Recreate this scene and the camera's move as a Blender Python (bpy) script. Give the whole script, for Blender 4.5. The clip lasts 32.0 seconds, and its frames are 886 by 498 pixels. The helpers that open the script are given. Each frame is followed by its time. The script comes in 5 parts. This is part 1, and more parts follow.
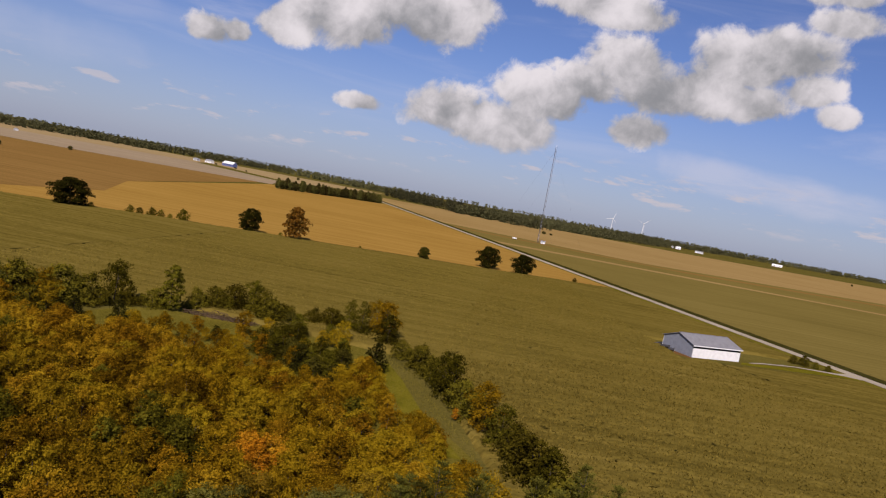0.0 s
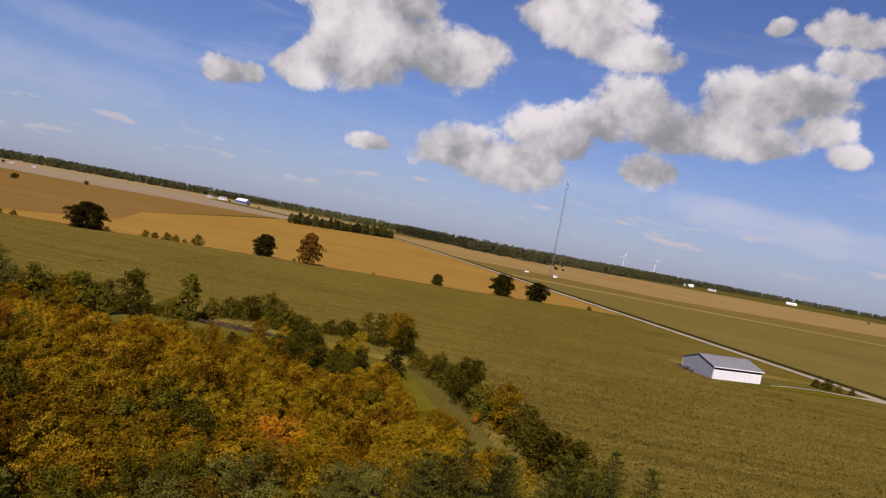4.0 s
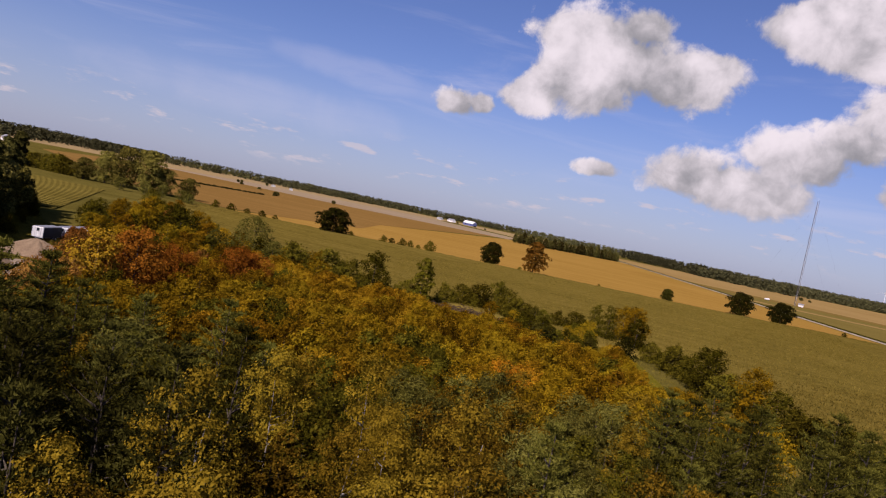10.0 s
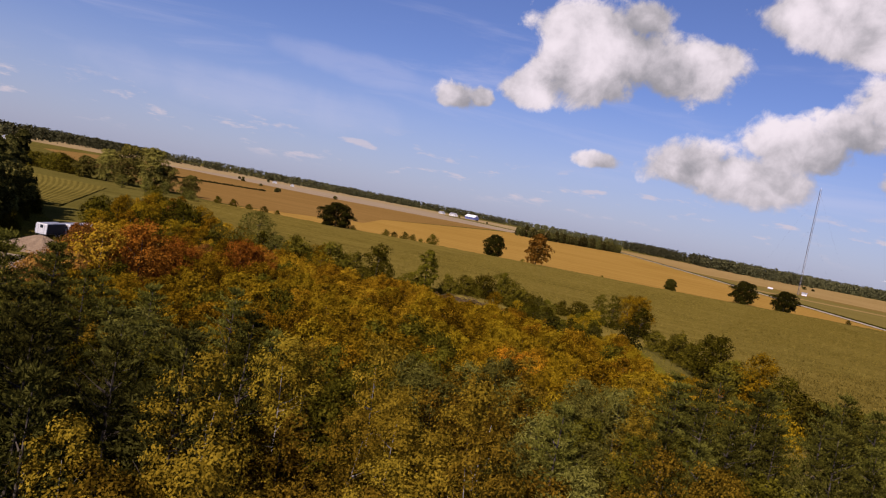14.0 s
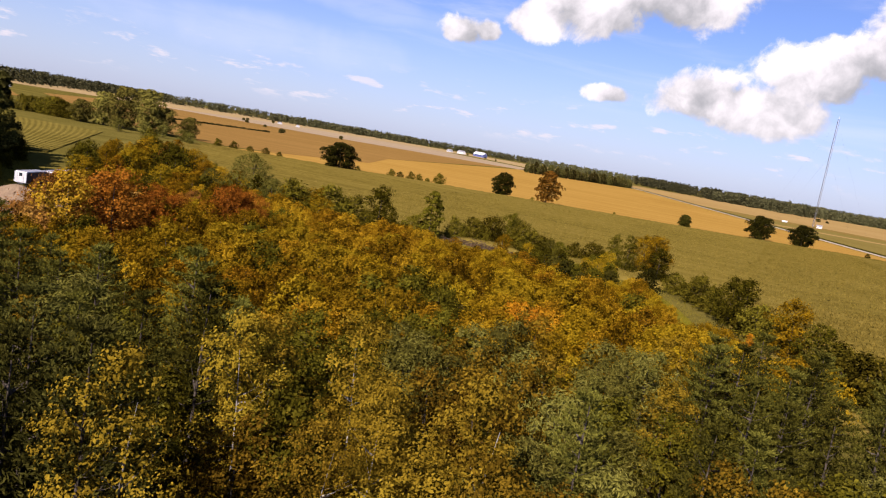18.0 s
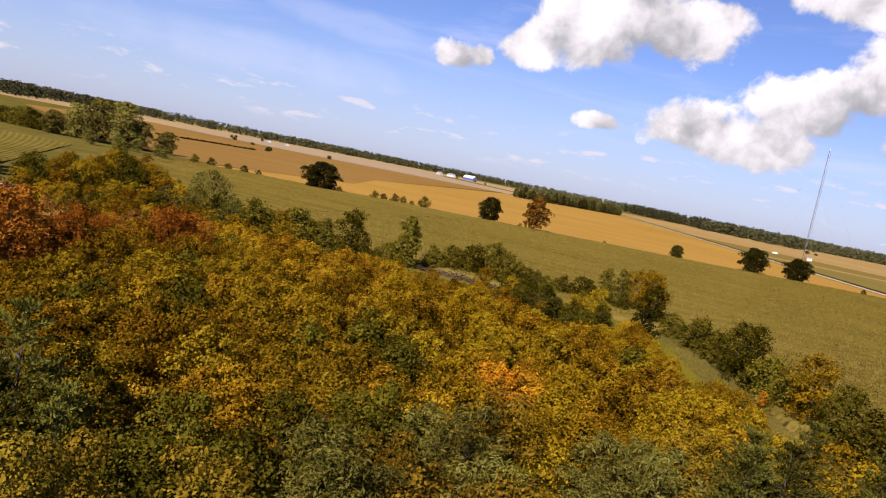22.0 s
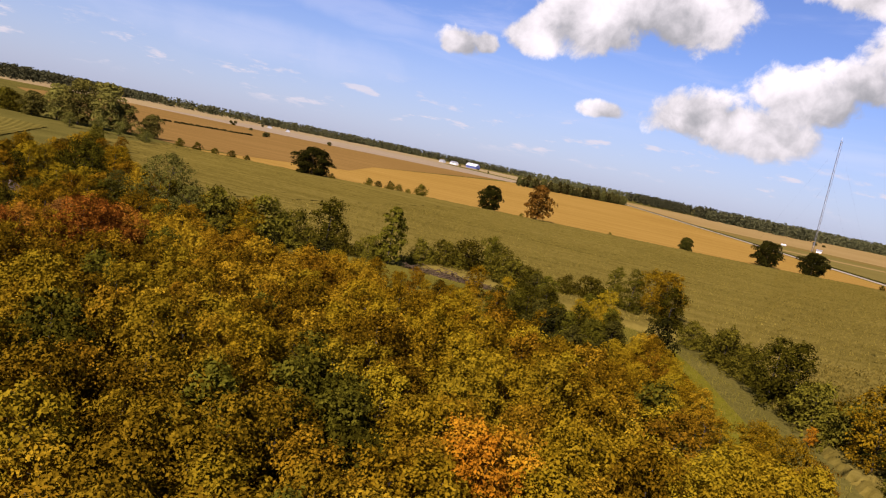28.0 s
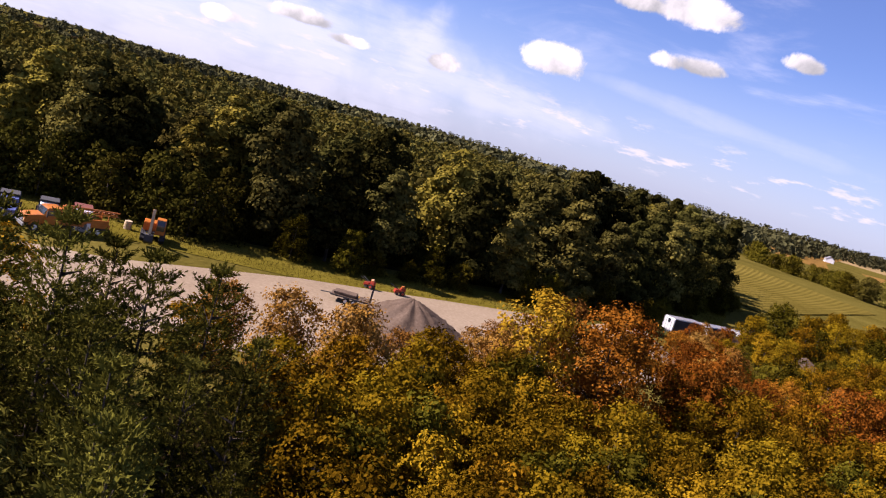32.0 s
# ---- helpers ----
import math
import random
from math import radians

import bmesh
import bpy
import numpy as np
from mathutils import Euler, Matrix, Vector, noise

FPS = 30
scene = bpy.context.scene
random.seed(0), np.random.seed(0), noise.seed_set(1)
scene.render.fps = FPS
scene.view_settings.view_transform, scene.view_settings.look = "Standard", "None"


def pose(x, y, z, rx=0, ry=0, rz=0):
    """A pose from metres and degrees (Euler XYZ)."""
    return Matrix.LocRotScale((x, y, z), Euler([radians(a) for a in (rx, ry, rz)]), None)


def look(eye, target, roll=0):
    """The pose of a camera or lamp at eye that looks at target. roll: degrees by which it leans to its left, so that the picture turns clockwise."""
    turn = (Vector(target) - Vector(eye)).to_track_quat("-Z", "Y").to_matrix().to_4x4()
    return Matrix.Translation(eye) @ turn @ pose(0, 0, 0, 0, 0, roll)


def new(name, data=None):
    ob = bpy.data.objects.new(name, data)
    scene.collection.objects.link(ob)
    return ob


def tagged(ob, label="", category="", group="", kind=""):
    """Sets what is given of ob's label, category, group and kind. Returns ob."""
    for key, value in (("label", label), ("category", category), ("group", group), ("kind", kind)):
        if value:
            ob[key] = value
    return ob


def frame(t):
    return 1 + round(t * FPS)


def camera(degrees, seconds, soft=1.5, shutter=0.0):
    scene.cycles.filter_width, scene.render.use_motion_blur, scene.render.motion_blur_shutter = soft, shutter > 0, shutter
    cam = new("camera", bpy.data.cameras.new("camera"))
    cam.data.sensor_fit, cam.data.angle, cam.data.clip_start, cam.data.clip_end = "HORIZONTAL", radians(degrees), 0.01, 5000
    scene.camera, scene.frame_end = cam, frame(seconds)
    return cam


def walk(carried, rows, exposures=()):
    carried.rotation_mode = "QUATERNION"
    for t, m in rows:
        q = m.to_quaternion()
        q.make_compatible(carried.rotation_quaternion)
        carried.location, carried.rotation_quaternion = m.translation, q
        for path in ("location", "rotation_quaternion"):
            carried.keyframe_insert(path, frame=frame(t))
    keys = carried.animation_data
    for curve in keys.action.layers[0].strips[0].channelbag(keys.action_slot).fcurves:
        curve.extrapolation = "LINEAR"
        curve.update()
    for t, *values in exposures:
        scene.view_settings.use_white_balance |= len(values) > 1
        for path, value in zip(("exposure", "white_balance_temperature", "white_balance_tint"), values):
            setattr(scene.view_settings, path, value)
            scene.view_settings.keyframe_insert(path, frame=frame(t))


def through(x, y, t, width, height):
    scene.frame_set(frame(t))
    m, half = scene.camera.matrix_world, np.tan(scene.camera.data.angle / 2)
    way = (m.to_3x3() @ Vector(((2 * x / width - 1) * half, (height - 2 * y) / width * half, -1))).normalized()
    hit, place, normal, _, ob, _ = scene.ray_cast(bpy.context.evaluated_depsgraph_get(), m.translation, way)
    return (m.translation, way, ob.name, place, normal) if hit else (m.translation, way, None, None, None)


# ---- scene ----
cam = camera(62.0, 32.0, 1.15)
# the flight: seconds, place, then heading to the left of +y, pitch and lean in degrees
FLIGHT = (
    (0, 3.75, -18.06, 37.28, -0.00, -4.26, 10.80), (0.5, 3.87, -18.23, 36.57, 0.08, -3.86, 10.19),
    (1, 3.73, -18.08, 35.69, -0.16, -3.03, 10.85), (1.5, 3.70, -17.92, 34.74, 0.63, -2.31, 10.79),
    (2, 3.78, -17.79, 33.82, 0.37, -2.14, 11.21), (2.5, 3.73, -17.84, 33.06, 0.15, -2.12, 11.16),
    (3, 3.63, -17.71, 32.22, 0.57, -1.91, 10.42), (3.5, 3.59, -17.67, 31.39, 0.35, -1.70, 10.70),
    (4, 3.45, -17.00, 30.40, 1.39, -1.42, 10.81), (4.5, 2.96, -16.22, 29.35, 9.46, -1.45, 11.30),
    (6.5, 3.31, -16.00, 27.20, 17.44, -2.19, 10.97), (7, 3.35, -16.03, 26.27, 17.73, -2.10, 11.33),
    (7.5, 3.34, -16.02, 25.31, 18.11, -2.21, 11.27), (8, 3.32, -15.99, 24.36, 17.98, -2.37, 11.34),
    (8.5, 3.38, -16.00, 23.44, 18.17, -2.41, 11.33), (9, 3.33, -15.93, 22.49, 18.21, -2.36, 11.59),
    (9.5, 3.34, -15.93, 21.95, 19.23, -2.52, 11.31), (10, 3.36, -15.95, 21.49, 18.62, -2.78, 11.74),
    (10.5, 3.35, -15.91, 20.97, 18.92, -2.90, 11.31), (11, 3.35, -15.92, 20.76, 18.99, -2.38, 11.84),
    (11.5, 3.34, -15.86, 20.74, 19.26, -2.49, 11.56), (12, 3.40, -15.95, 20.85, 18.79, -1.88, 12.15),
    (12.5, 3.33, -15.89, 20.81, 18.91, -2.26, 11.98), (13, 3.33, -15.94, 20.85, 19.08, -2.15, 10.96),
    (13.5, 3.36, -16.00, 20.85, 19.00, -2.56, 10.57), (14, 3.31, -16.02, 20.84, 18.70, -3.24, 10.94),
    (14.5, 3.29, -15.98, 20.79, 18.83, -11.64, 11.07), (16.5, 1.99, -12.50, 20.94, 19.61, -8.73, 10.36),
    (17, 1.67, -10.94, 20.99, 19.33, -8.18, 10.64), (17.5, 1.34, -9.25, 20.97, 19.47, -7.96, 10.92),
    (18, 1.05, -7.44, 21.02, 18.56, -8.07, 9.87), (18.5, 0.75, -5.55, 20.92, 18.91, -7.42, 11.08),
    (19, 0.55, -3.60, 20.96, 18.06, -7.29, 11.79), (19.5, 0.29, -1.78, 20.97, 17.53, -7.03, 12.04),
    (20, 0.00, -0.00, 20.99, 16.96, -6.30, 11.92), (20.5, -0.40, 1.70, 21.01, 17.21, -6.23, 11.71),
    (21, -0.70, 3.36, 21.13, 18.18, -6.08, 12.16), (21.5, -1.11, 4.87, 21.17, 17.62, -6.03, 11.78),
    (22, -1.53, 6.51, 21.20, 18.00, -6.20, 11.28), (22.5, -1.92, 7.92, 21.22, 17.94, -6.00, 10.94),
    (23, -2.29, 9.50, 21.28, 18.45, -6.03, 11.35), (23.5, -2.66, 10.87, 21.25, 18.34, -6.04, 10.57),
    (24, -2.96, 12.33, 21.27, 18.53, -6.40, 11.00), (24.5, -3.18, 13.73, 21.25, 18.38, -6.61, 11.20),
    (25, -3.44, 15.34, 21.21, 18.37, -6.25, 11.58), (25.5, -3.64, 16.74, 21.15, 18.37, -6.24, 11.65),
    (27.5, -4.38, 22.08, 21.11, 18.04, -7.40, 12.31), (28, -4.62, 23.57, 21.13, 18.05, -7.16, 11.69),
    (28.5, -4.89, 24.92, 21.19, 19.29, -7.29, 11.80), (29, -5.40, 26.72, 21.16, 24.14, -7.21, 12.82),
    (29.5, -6.04, 28.54, 21.17, 31.58, -7.25, 13.72), (30, -6.61, 30.02, 21.13, 39.53, -7.47, 14.43),
    (30.5, -7.57, 31.42, 21.05, 46.55, -7.78, 14.72), (31, -8.82, 32.75, 21.03, 54.85, -8.29, 15.37),
    (31.5, -9.71, 33.52, 21.00, 65.76, -8.59, 15.60), (32, -10.36, 34.31, 20.81, 78.46, -8.80, 16.42),
)


def aimed(x, y, z, yaw, pitch, lean):
    turn = Euler((radians(90 + pitch), 0, radians(yaw))).to_matrix().to_4x4()
    return Matrix.Translation((x, y, z)) @ turn @ pose(0, 0, 0, 0, 0, lean)


EXPOSURES = [(t, e, 6650, tint) for t, e, tint in ((0, 0.43, 24), (4, 0.43, 25), (9, 0.5, 31), (12, 0.6, 31), (14, 0.58, 31), (16.5, 1.2, 26), (19, 1.17, 27), (23, 1.06, 26), (28, 0.98, 27), (30, 1.02, 30), (32, 1.33, 33))]
walk(cam, [(r[0], aimed(*r[1:])) for r in FLIGHT], EXPOSURES)


# ---- sky, sun ----
SUN_TO = Vector((-0.16, -0.99, 0.90)).normalized()
sun_data = bpy.data.lights.new("sun", "SUN")
sun_data.energy, sun_data.angle, sun_data.color = 5.0, radians(0.53), (1.0, 0.945, 0.85)
sun = new("sun", sun_data)
sun.matrix_basis = look((-20, -120, 110), Vector((-20, -120, 110)) - SUN_TO)


class Nodes:
    """Short hand for building node trees."""

    def __init__(self, tree):
        self.tree = tree
        tree.nodes.clear()

    def node(self, kind):
        return self.tree.nodes.new(kind)

    def link(self, a, b):
        if hasattr(a, "links"):
            self.tree.links.new(a, b)
        else:
            b.default_value = a

    def math(self, op, a, b=0.0, c=0.0, clamp=False):
        n = self.node("ShaderNodeMath")
        n.operation, n.use_clamp = op, clamp
        for i, v in enumerate((a, b, c)):
            self.link(v, n.inputs[i])
        return n.outputs[0]

    def step(self, v, lo, hi, out_lo=0.0, out_hi=1.0):
        n = self.node("ShaderNodeMapRange")
        n.interpolation_type = "SMOOTHSTEP"
        for i, x in enumerate((v, lo, hi, out_lo, out_hi)):
            self.link(x, n.inputs[i])
        return n.outputs[0]

    def noise(self, vec, scale, detail=4.0, rough=0.55, dist=0.0):
        n = self.node("ShaderNodeTexNoise")
        if vec is not None:
            self.link(vec, n.inputs["Vector"])
        n.inputs["Scale"].default_value, n.inputs["Detail"].default_value = scale, detail
        n.inputs["Roughness"].default_value, n.inputs["Distortion"].default_value = rough, dist
        return n.outputs[0]

    def mix(self, f, a, b, blend="MIX"):
        n = self.node("ShaderNodeMix")
        n.data_type, n.blend_type = "RGBA", blend
        self.link(f, n.inputs[0])
        for v, s in ((a, n.inputs[6]), (b, n.inputs[7])):
            self.link(v if hasattr(v, "links") else (*v, 1.0), s)
        return n.outputs[2]

    def ramp(self, f, stops):
        n = self.node("ShaderNodeValToRGB")
        self.link(f, n.inputs[0])
        els = n.color_ramp.elements
        while len(els) < len(stops):
            els.new(0.5)
        for e, (p, c) in zip(els, stops):
            e.position, e.color = p, (*c, 1.0)
        return n.outputs[0]

    def scaled(self, vec, sx, sy, sz):
        n = self.node("ShaderNodeMapping")
        self.link(vec, n.inputs[0])
        n.inputs["Scale"].default_value = (sx, sy, sz)
        return n.outputs[0]


# cumulus puffs: azimuth and elevation of the middle, half widths, all in degrees
PUFFS = (
    (-20.2, 8.4, 1.9, 1.3), (-18.4, 8.7, 1.4, 1.0), (-14.3, 10.0, 2.8, 2.0), (-11.2, 11.7, 4.7, 3.4), (-7.1, 13.2, 5.0, 3.6),
    (-3.4, 12.7, 4.0, 2.9), (-10.9, 14.9, 4.9, 2.3), (-7.2, 15.9, 2.9, 2.0), (3.8, 17.2, 4.3, 2.5), (7.3, 16.1, 4.3, 2.3),
    (10.9, 15.2, 3.6, 1.5), (6.1, 17.9, 5.2, 2.2), (-2.1, 6.3, 3.1, 2.3), (0.6, 5.9, 4.2, 2.4), (3.3, 5.7, 3.6, 2.4),
    (5.4, 8.3, 3.6, 2.4), (8.6, 9.9, 3.0, 2.1), (11.2, 11.7, 3.4, 2.5), (13.6, 10.0, 3.9, 2.3), (12.9, 7.2, 2.7, 1.6),
    (16.7, 10.6, 3.8, 2.7), (19.0, 12.7, 4.3, 2.6), (19.9, 10.2, 3.7, 1.7), (22.2, 13.6, 4.2, 2.3), (24.1, 11.5, 2.4, 1.4),
    (-7.8, 5.6, 1.8, 0.8), (19.9, 18.1, 1.1, 0.9), (23.5, 18.2, 2.1, 1.4), (25.3, 16.0, 2.5, 1.2), (25.6, 17.9, 1.6, 1.3),
    (26.1, 10.0, 1.7, 1.0), (-4.5, 11.9, 3.0, 1.9), (-1.3, 13.7, 2.2, 1.8), (-9.4, 10.9, 2.4, 1.6), (-74.1, 7.2, 2.9, 1.3), (-64.8, 9.3, 2.1, 0.8), (-57.3, 11.1, 1.5, 0.8), (-82.5, 4.8, 1.8, 0.8),
    (-89.9, 4.3, 2.0, 0.5), (-93.3, 5.0, 2.4, 0.7), (-98.8, 3.4, 1.6, 0.6), (-65.3, 12.9, 3.4, 1.2), (-69.0, 12.7, 2.8, 0.9),
)


# thin cirrus: azimuth, elevation, half widths, slope, strength
STREAKS = (
    (-104, 3.0, 34, 7.0, 0.02, 0.55), (-80, 3.6, 14, 1.8, -0.05, 0.45), (22, 4.6, 12, 1.6, -0.08, 0.45), (-27, 9.0, 9, 1.3, -0.06, 0.15), (-35, 5.5, 14, 2.0, 0.0, 0.18), (-62, 6.0, 12, 0.9, -0.1, 0.2),
)


def build_world():
    world = bpy.data.worlds.new("sky")
    scene.world = world
    world.use_nodes = True
    n = Nodes(world.node_tree)
    sky = n.node("ShaderNodeTexSky")
    sky.sky_type, sky.sun_disc = "NISHITA", False
    sky.sun_elevation = math.asin(SUN_TO.z)
    sky.sun_rotation = math.atan2(SUN_TO.x, SUN_TO.y)
    sky.altitude, sky.air_density, sky.dust_density, sky.ozone_density = 250, 1.0, 0.6, 2.0
    blue = n.node("ShaderNodeVectorMath")
    blue.operation = "MULTIPLY"
    n.link(sky.outputs[0], blue.inputs[0])
    blue.inputs[1].default_value = (0.074, 0.092, 0.131)
    tc = n.node("ShaderNodeTexCoord")
    way = tc.outputs["Generated"]
    xyz = n.node("ShaderNodeSeparateXYZ")
    n.link(way, xyz.inputs[0])
    az = n.math("MULTIPLY", n.math("ARCTAN2", xyz.outputs[0], xyz.outputs[1]), 57.2958)
    el = n.math("MULTIPLY", n.math("ARCSINE", xyz.outputs[2]), 57.2958)
    warp = n.math("MULTIPLY", n.math("SUBTRACT", n.noise(way, 7.0, 3), 0.5), 5.0)
    az_w = n.math("ADD", az, warp)
    field = None
    low = None
    for a, e, sa, se in PUFFS:
        da = n.math("DIVIDE", n.math("SUBTRACT", az_w, a), sa)
        de = n.math("DIVIDE", n.math("SUBTRACT", el, e), se)
        # the base is flatter than the top
        deb = n.math("MULTIPLY", n.math("MINIMUM", de, 0.0), 0.35)
        dd = n.math("ADD", de, deb)
        r2 = n.math("ADD", n.math("MULTIPLY", da, da), n.math("MULTIPLY", dd, dd))
        one = n.math("SUBTRACT", 1.0, n.math("SQRT", r2))
        top = n.math("ADD", n.math("MULTIPLY", de, 0.5), n.math("MULTIPLY", da, -0.12))
        weight = n.math("POWER", n.math("MAXIMUM", n.math("ADD", one, 0.25), 0.0), 3.0)
        if field is None:
            field, low, sums = one, n.math("MULTIPLY", weight, top), weight
        else:
            field = n.math("SMOOTH_MAX", field, one, 0.25)
            low = n.math("MULTIPLY_ADD", weight, top, low)
            sums = n.math("ADD", sums, weight)
    low = n.math("DIVIDE", low, n.math("ADD", sums, 0.001))
    fine = n.noise(way, 26.0, 8, 0.62, 0.3)
    billow = n.noise(way, 14.0, 5, 0.5, 0.2)
    wisp = n.noise(way, 60.0, 6, 0.7, 0.6)
    dens = n.math("ADD", field, n.math("MULTIPLY", n.math("SUBTRACT", fine, 0.5), 1.15))
    dens = n.math("ADD", dens, n.math("MULTIPLY", n.math("SUBTRACT", billow, 0.5), 1.3))
    dens = n.math("ADD", dens, n.math("MULTIPLY", n.math("SUBTRACT", wisp, 0.5), 0.3))
    mask = n.math("POWER", n.step(dens, -0.06, 0.32), 0.8)
    lit = n.math("ADD", n.math("MULTIPLY", low, 0.55), n.math("MULTIPLY", n.math("SUBTRACT", billow, 0.5), 2.6))
    lit = n.math("ADD", lit, n.math("MULTIPLY", n.math("SUBTRACT", fine, 0.5), 1.2))
    shade = n.step(lit, -0.65, 0.7)
    cloud = n.mix(shade, (0.38, 0.42, 0.43), (1.09, 1.12, 1.11))
    # thin high veil and the paler air towards the horizon
    veil_v = n.scaled(way, 1.0, 1.6, 7.0)
    veil = n.step(n.noise(veil_v, 2.2, 6, 0.6, 0.8), 0.50, 0.85, 0.0, 0.35)
    veil = n.math("MULTIPLY", veil, n.step(el, 1.0, 8.0))
    streaky = n.noise(n.scaled(way, 1.0, 1.0, 6.0), 9.0, 6, 0.65, 0.5)
    for a, e, sa, se, tilt, much in STREAKS:
        da = n.math("DIVIDE", n.math("SUBTRACT", az, a), sa)
        de = n.math("DIVIDE", n.math("SUBTRACT", n.math("SUBTRACT", el, e), n.math("MULTIPLY", n.math("SUBTRACT", az, a), tilt)), se)
        r2 = n.math("ADD", n.math("MULTIPLY", da, da), n.math("MULTIPLY", de, de))
        soft = n.step(n.math("ADD", r2, n.math("MULTIPLY", n.math("SUBTRACT", billow, 0.5), 1.6)), 1.0, 0.0, 0.0, much)
        soft = n.math("MULTIPLY", soft, n.step(streaky, 0.30, 0.60, 0.6, 1.0))
        veil = n.math("MAXIMUM", veil, soft)
    base = n.mix(veil, blue.outputs[0], (1.05, 1.08, 1.12))
    haze = n.step(el, 12.0, -1.0, 0.0, 0.55)
    base = n.mix(haze, base, (0.50, 0.60, 0.78))
    # small far cumulus low over the horizon
    low_v = n.scaled(way, 1.0, 1.0, 4.2)
    far = n.step(n.noise(low_v, 17.0, 6, 0.62), 0.545, 0.68)
    band = n.math("MULTIPLY", n.step(el, 0.8, 2.2), n.step(el, 5.5, 3.0))
    base = n.mix(n.math("MULTIPLY", n.math("MULTIPLY", far, band), 0.75), base, (0.80, 0.80, 0.82))
    col = n.mix(mask, base, cloud)
    bg = n.node("ShaderNodeBackground")
    n.link(col, bg.inputs[0])
    bg.inputs[1].default_value = 0.5
    out = n.node("ShaderNodeOutputWorld")
    n.link(bg.outputs[0], out.inputs[0])


build_world()


# ---- materials ----
def material(name, build, rough=0.9, spec=0.2):
    m = bpy.data.materials.new(name)
    m.use_nodes = True
    n = Nodes(m.node_tree)
    b = n.node("ShaderNodeBsdfPrincipled")
    b.inputs["Roughness"].default_value = rough
    b.inputs["Specular IOR Level"].default_value = spec
    out = n.node("ShaderNodeOutputMaterial")
    n.link(b.outputs[0], out.inputs[0])
    build(n, b, out)
    return m


def place(n):
    return n.node("ShaderNodeNewGeometry").outputs["Position"]


def bumped(n, b, height, strength, distance):
    k = n.node("ShaderNodeBump")
    k.inputs["Strength"].default_value, k.inputs["Distance"].default_value = strength, distance
    n.link(height, k.inputs["Height"])
    n.link(k.outputs[0], b.inputs["Normal"])


def earthy(name, dark, mid, light, big=0.012, small=1.2, rows=None, rough=0.95, bump=0.3):
    """Field or ground: large patches, streaks along the rows and fine grain."""

    def build(n, b, out):
        p = place(n)
        patches = n.noise(p, big, 6, 0.6, 0.4)
        grain = n.noise(p, small, 5, 0.65)
        f = n.math("ADD", n.math("MULTIPLY", patches, 0.5), n.math("MULTIPLY", grain, 0.5))
        if rows:
            turn = n.node("ShaderNodeMapping")
            n.link(p, turn.inputs[0])
            turn.inputs["Rotation"].default_value = (0, 0, radians(-rows[0]))
            turn.inputs["Scale"].default_value = (0.02, 1.0, 1.0)
            streak = n.noise(turn.outputs[0], rows[1], 4, 0.7)
            f = n.math("ADD", n.math("MULTIPLY", f, 0.5), n.math("MULTIPLY", streak, 0.5))
        n.link(n.ramp(f, ((0.34, dark), (0.5, mid), (0.66, light))), b.inputs["Base Color"])
        bumped(n, b, grain, bump, 0.3)

    return material(name, build, rough, 0.0)


def leafy(name, dark, light, tip, through=0.1, spread=0.02):
    """Foliage: every leaf its own shade, every tree its own hue, light shining through."""

    def build(n, b, out):
        geo = n.node("ShaderNodeNewGeometry")
        info = n.node("ShaderNodeObjectInfo")
        leaf = geo.outputs["Random Per Island"]
        clump = n.noise(geo.outputs["Position"], 0.7, 4, 0.65)
        f = n.math("ADD", n.math("MULTIPLY", leaf, 0.28), n.math("MULTIPLY", clump, 0.72))
        f = n.math("ADD", f, n.math("MULTIPLY", n.math("SUBTRACT", info.outputs["Random"], 0.5), 0.35))
        col = n.ramp(f, ((0.26, dark), (0.5, light), (0.76, tip)))
        hue = n.node("ShaderNodeHueSaturation")
        n.link(n.math("ADD", 0.5 - spread / 2, n.math("MULTIPLY", info.outputs["Random"], spread)), hue.inputs["Hue"])
        n.link(col, hue.inputs["Color"])
        n.link(hue.outputs[0], b.inputs["Base Color"])
        t = n.node("ShaderNodeBsdfTranslucent")
        n.link(hue.outputs[0], t.inputs[0])
        mixer = n.node("ShaderNodeMixShader")
        mixer.inputs[0].default_value = through
        n.link(b.outputs[0], mixer.inputs[1])
        n.link(t.outputs[0], mixer.inputs[2])
        n.link(mixer.outputs[0], out.inputs[0])

    return material(name, build, 0.9, 0.0)


def painted(name, col, rough=0.5, metal=0.0, dirt=0.25, spec=0.4):
    def build(n, b, out):
        p = place(n)
        f = n.math("ADD", n.math("MULTIPLY", n.noise(p, 0.9, 5), 0.6), n.math("MULTIPLY", n.noise(p, 9.0, 4), 0.4))
        worn = tuple(c * (1 - dirt) * 0.9 for c in col)
        n.link(n.mix(n.step(f, 0.4, 0.66), col, worn), b.inputs["Base Color"])
        b.inputs["Metallic"].default_value = metal

    return material(name, build, rough, spec)


def bark(name, dark, light, scale=3.0):
    def build(n, b, out):
        v = n.scaled(place(n), 1.0, 1.0, 0.3)
        f = n.noise(v, scale, 6, 0.7)
        n.link(n.ramp(f, ((0.36, dark), (0.62, light))), b.inputs["Base Color"])
        bumped(n, b, f, 0.5, 0.05)

    return material(name, build, 0.95, 0.03)


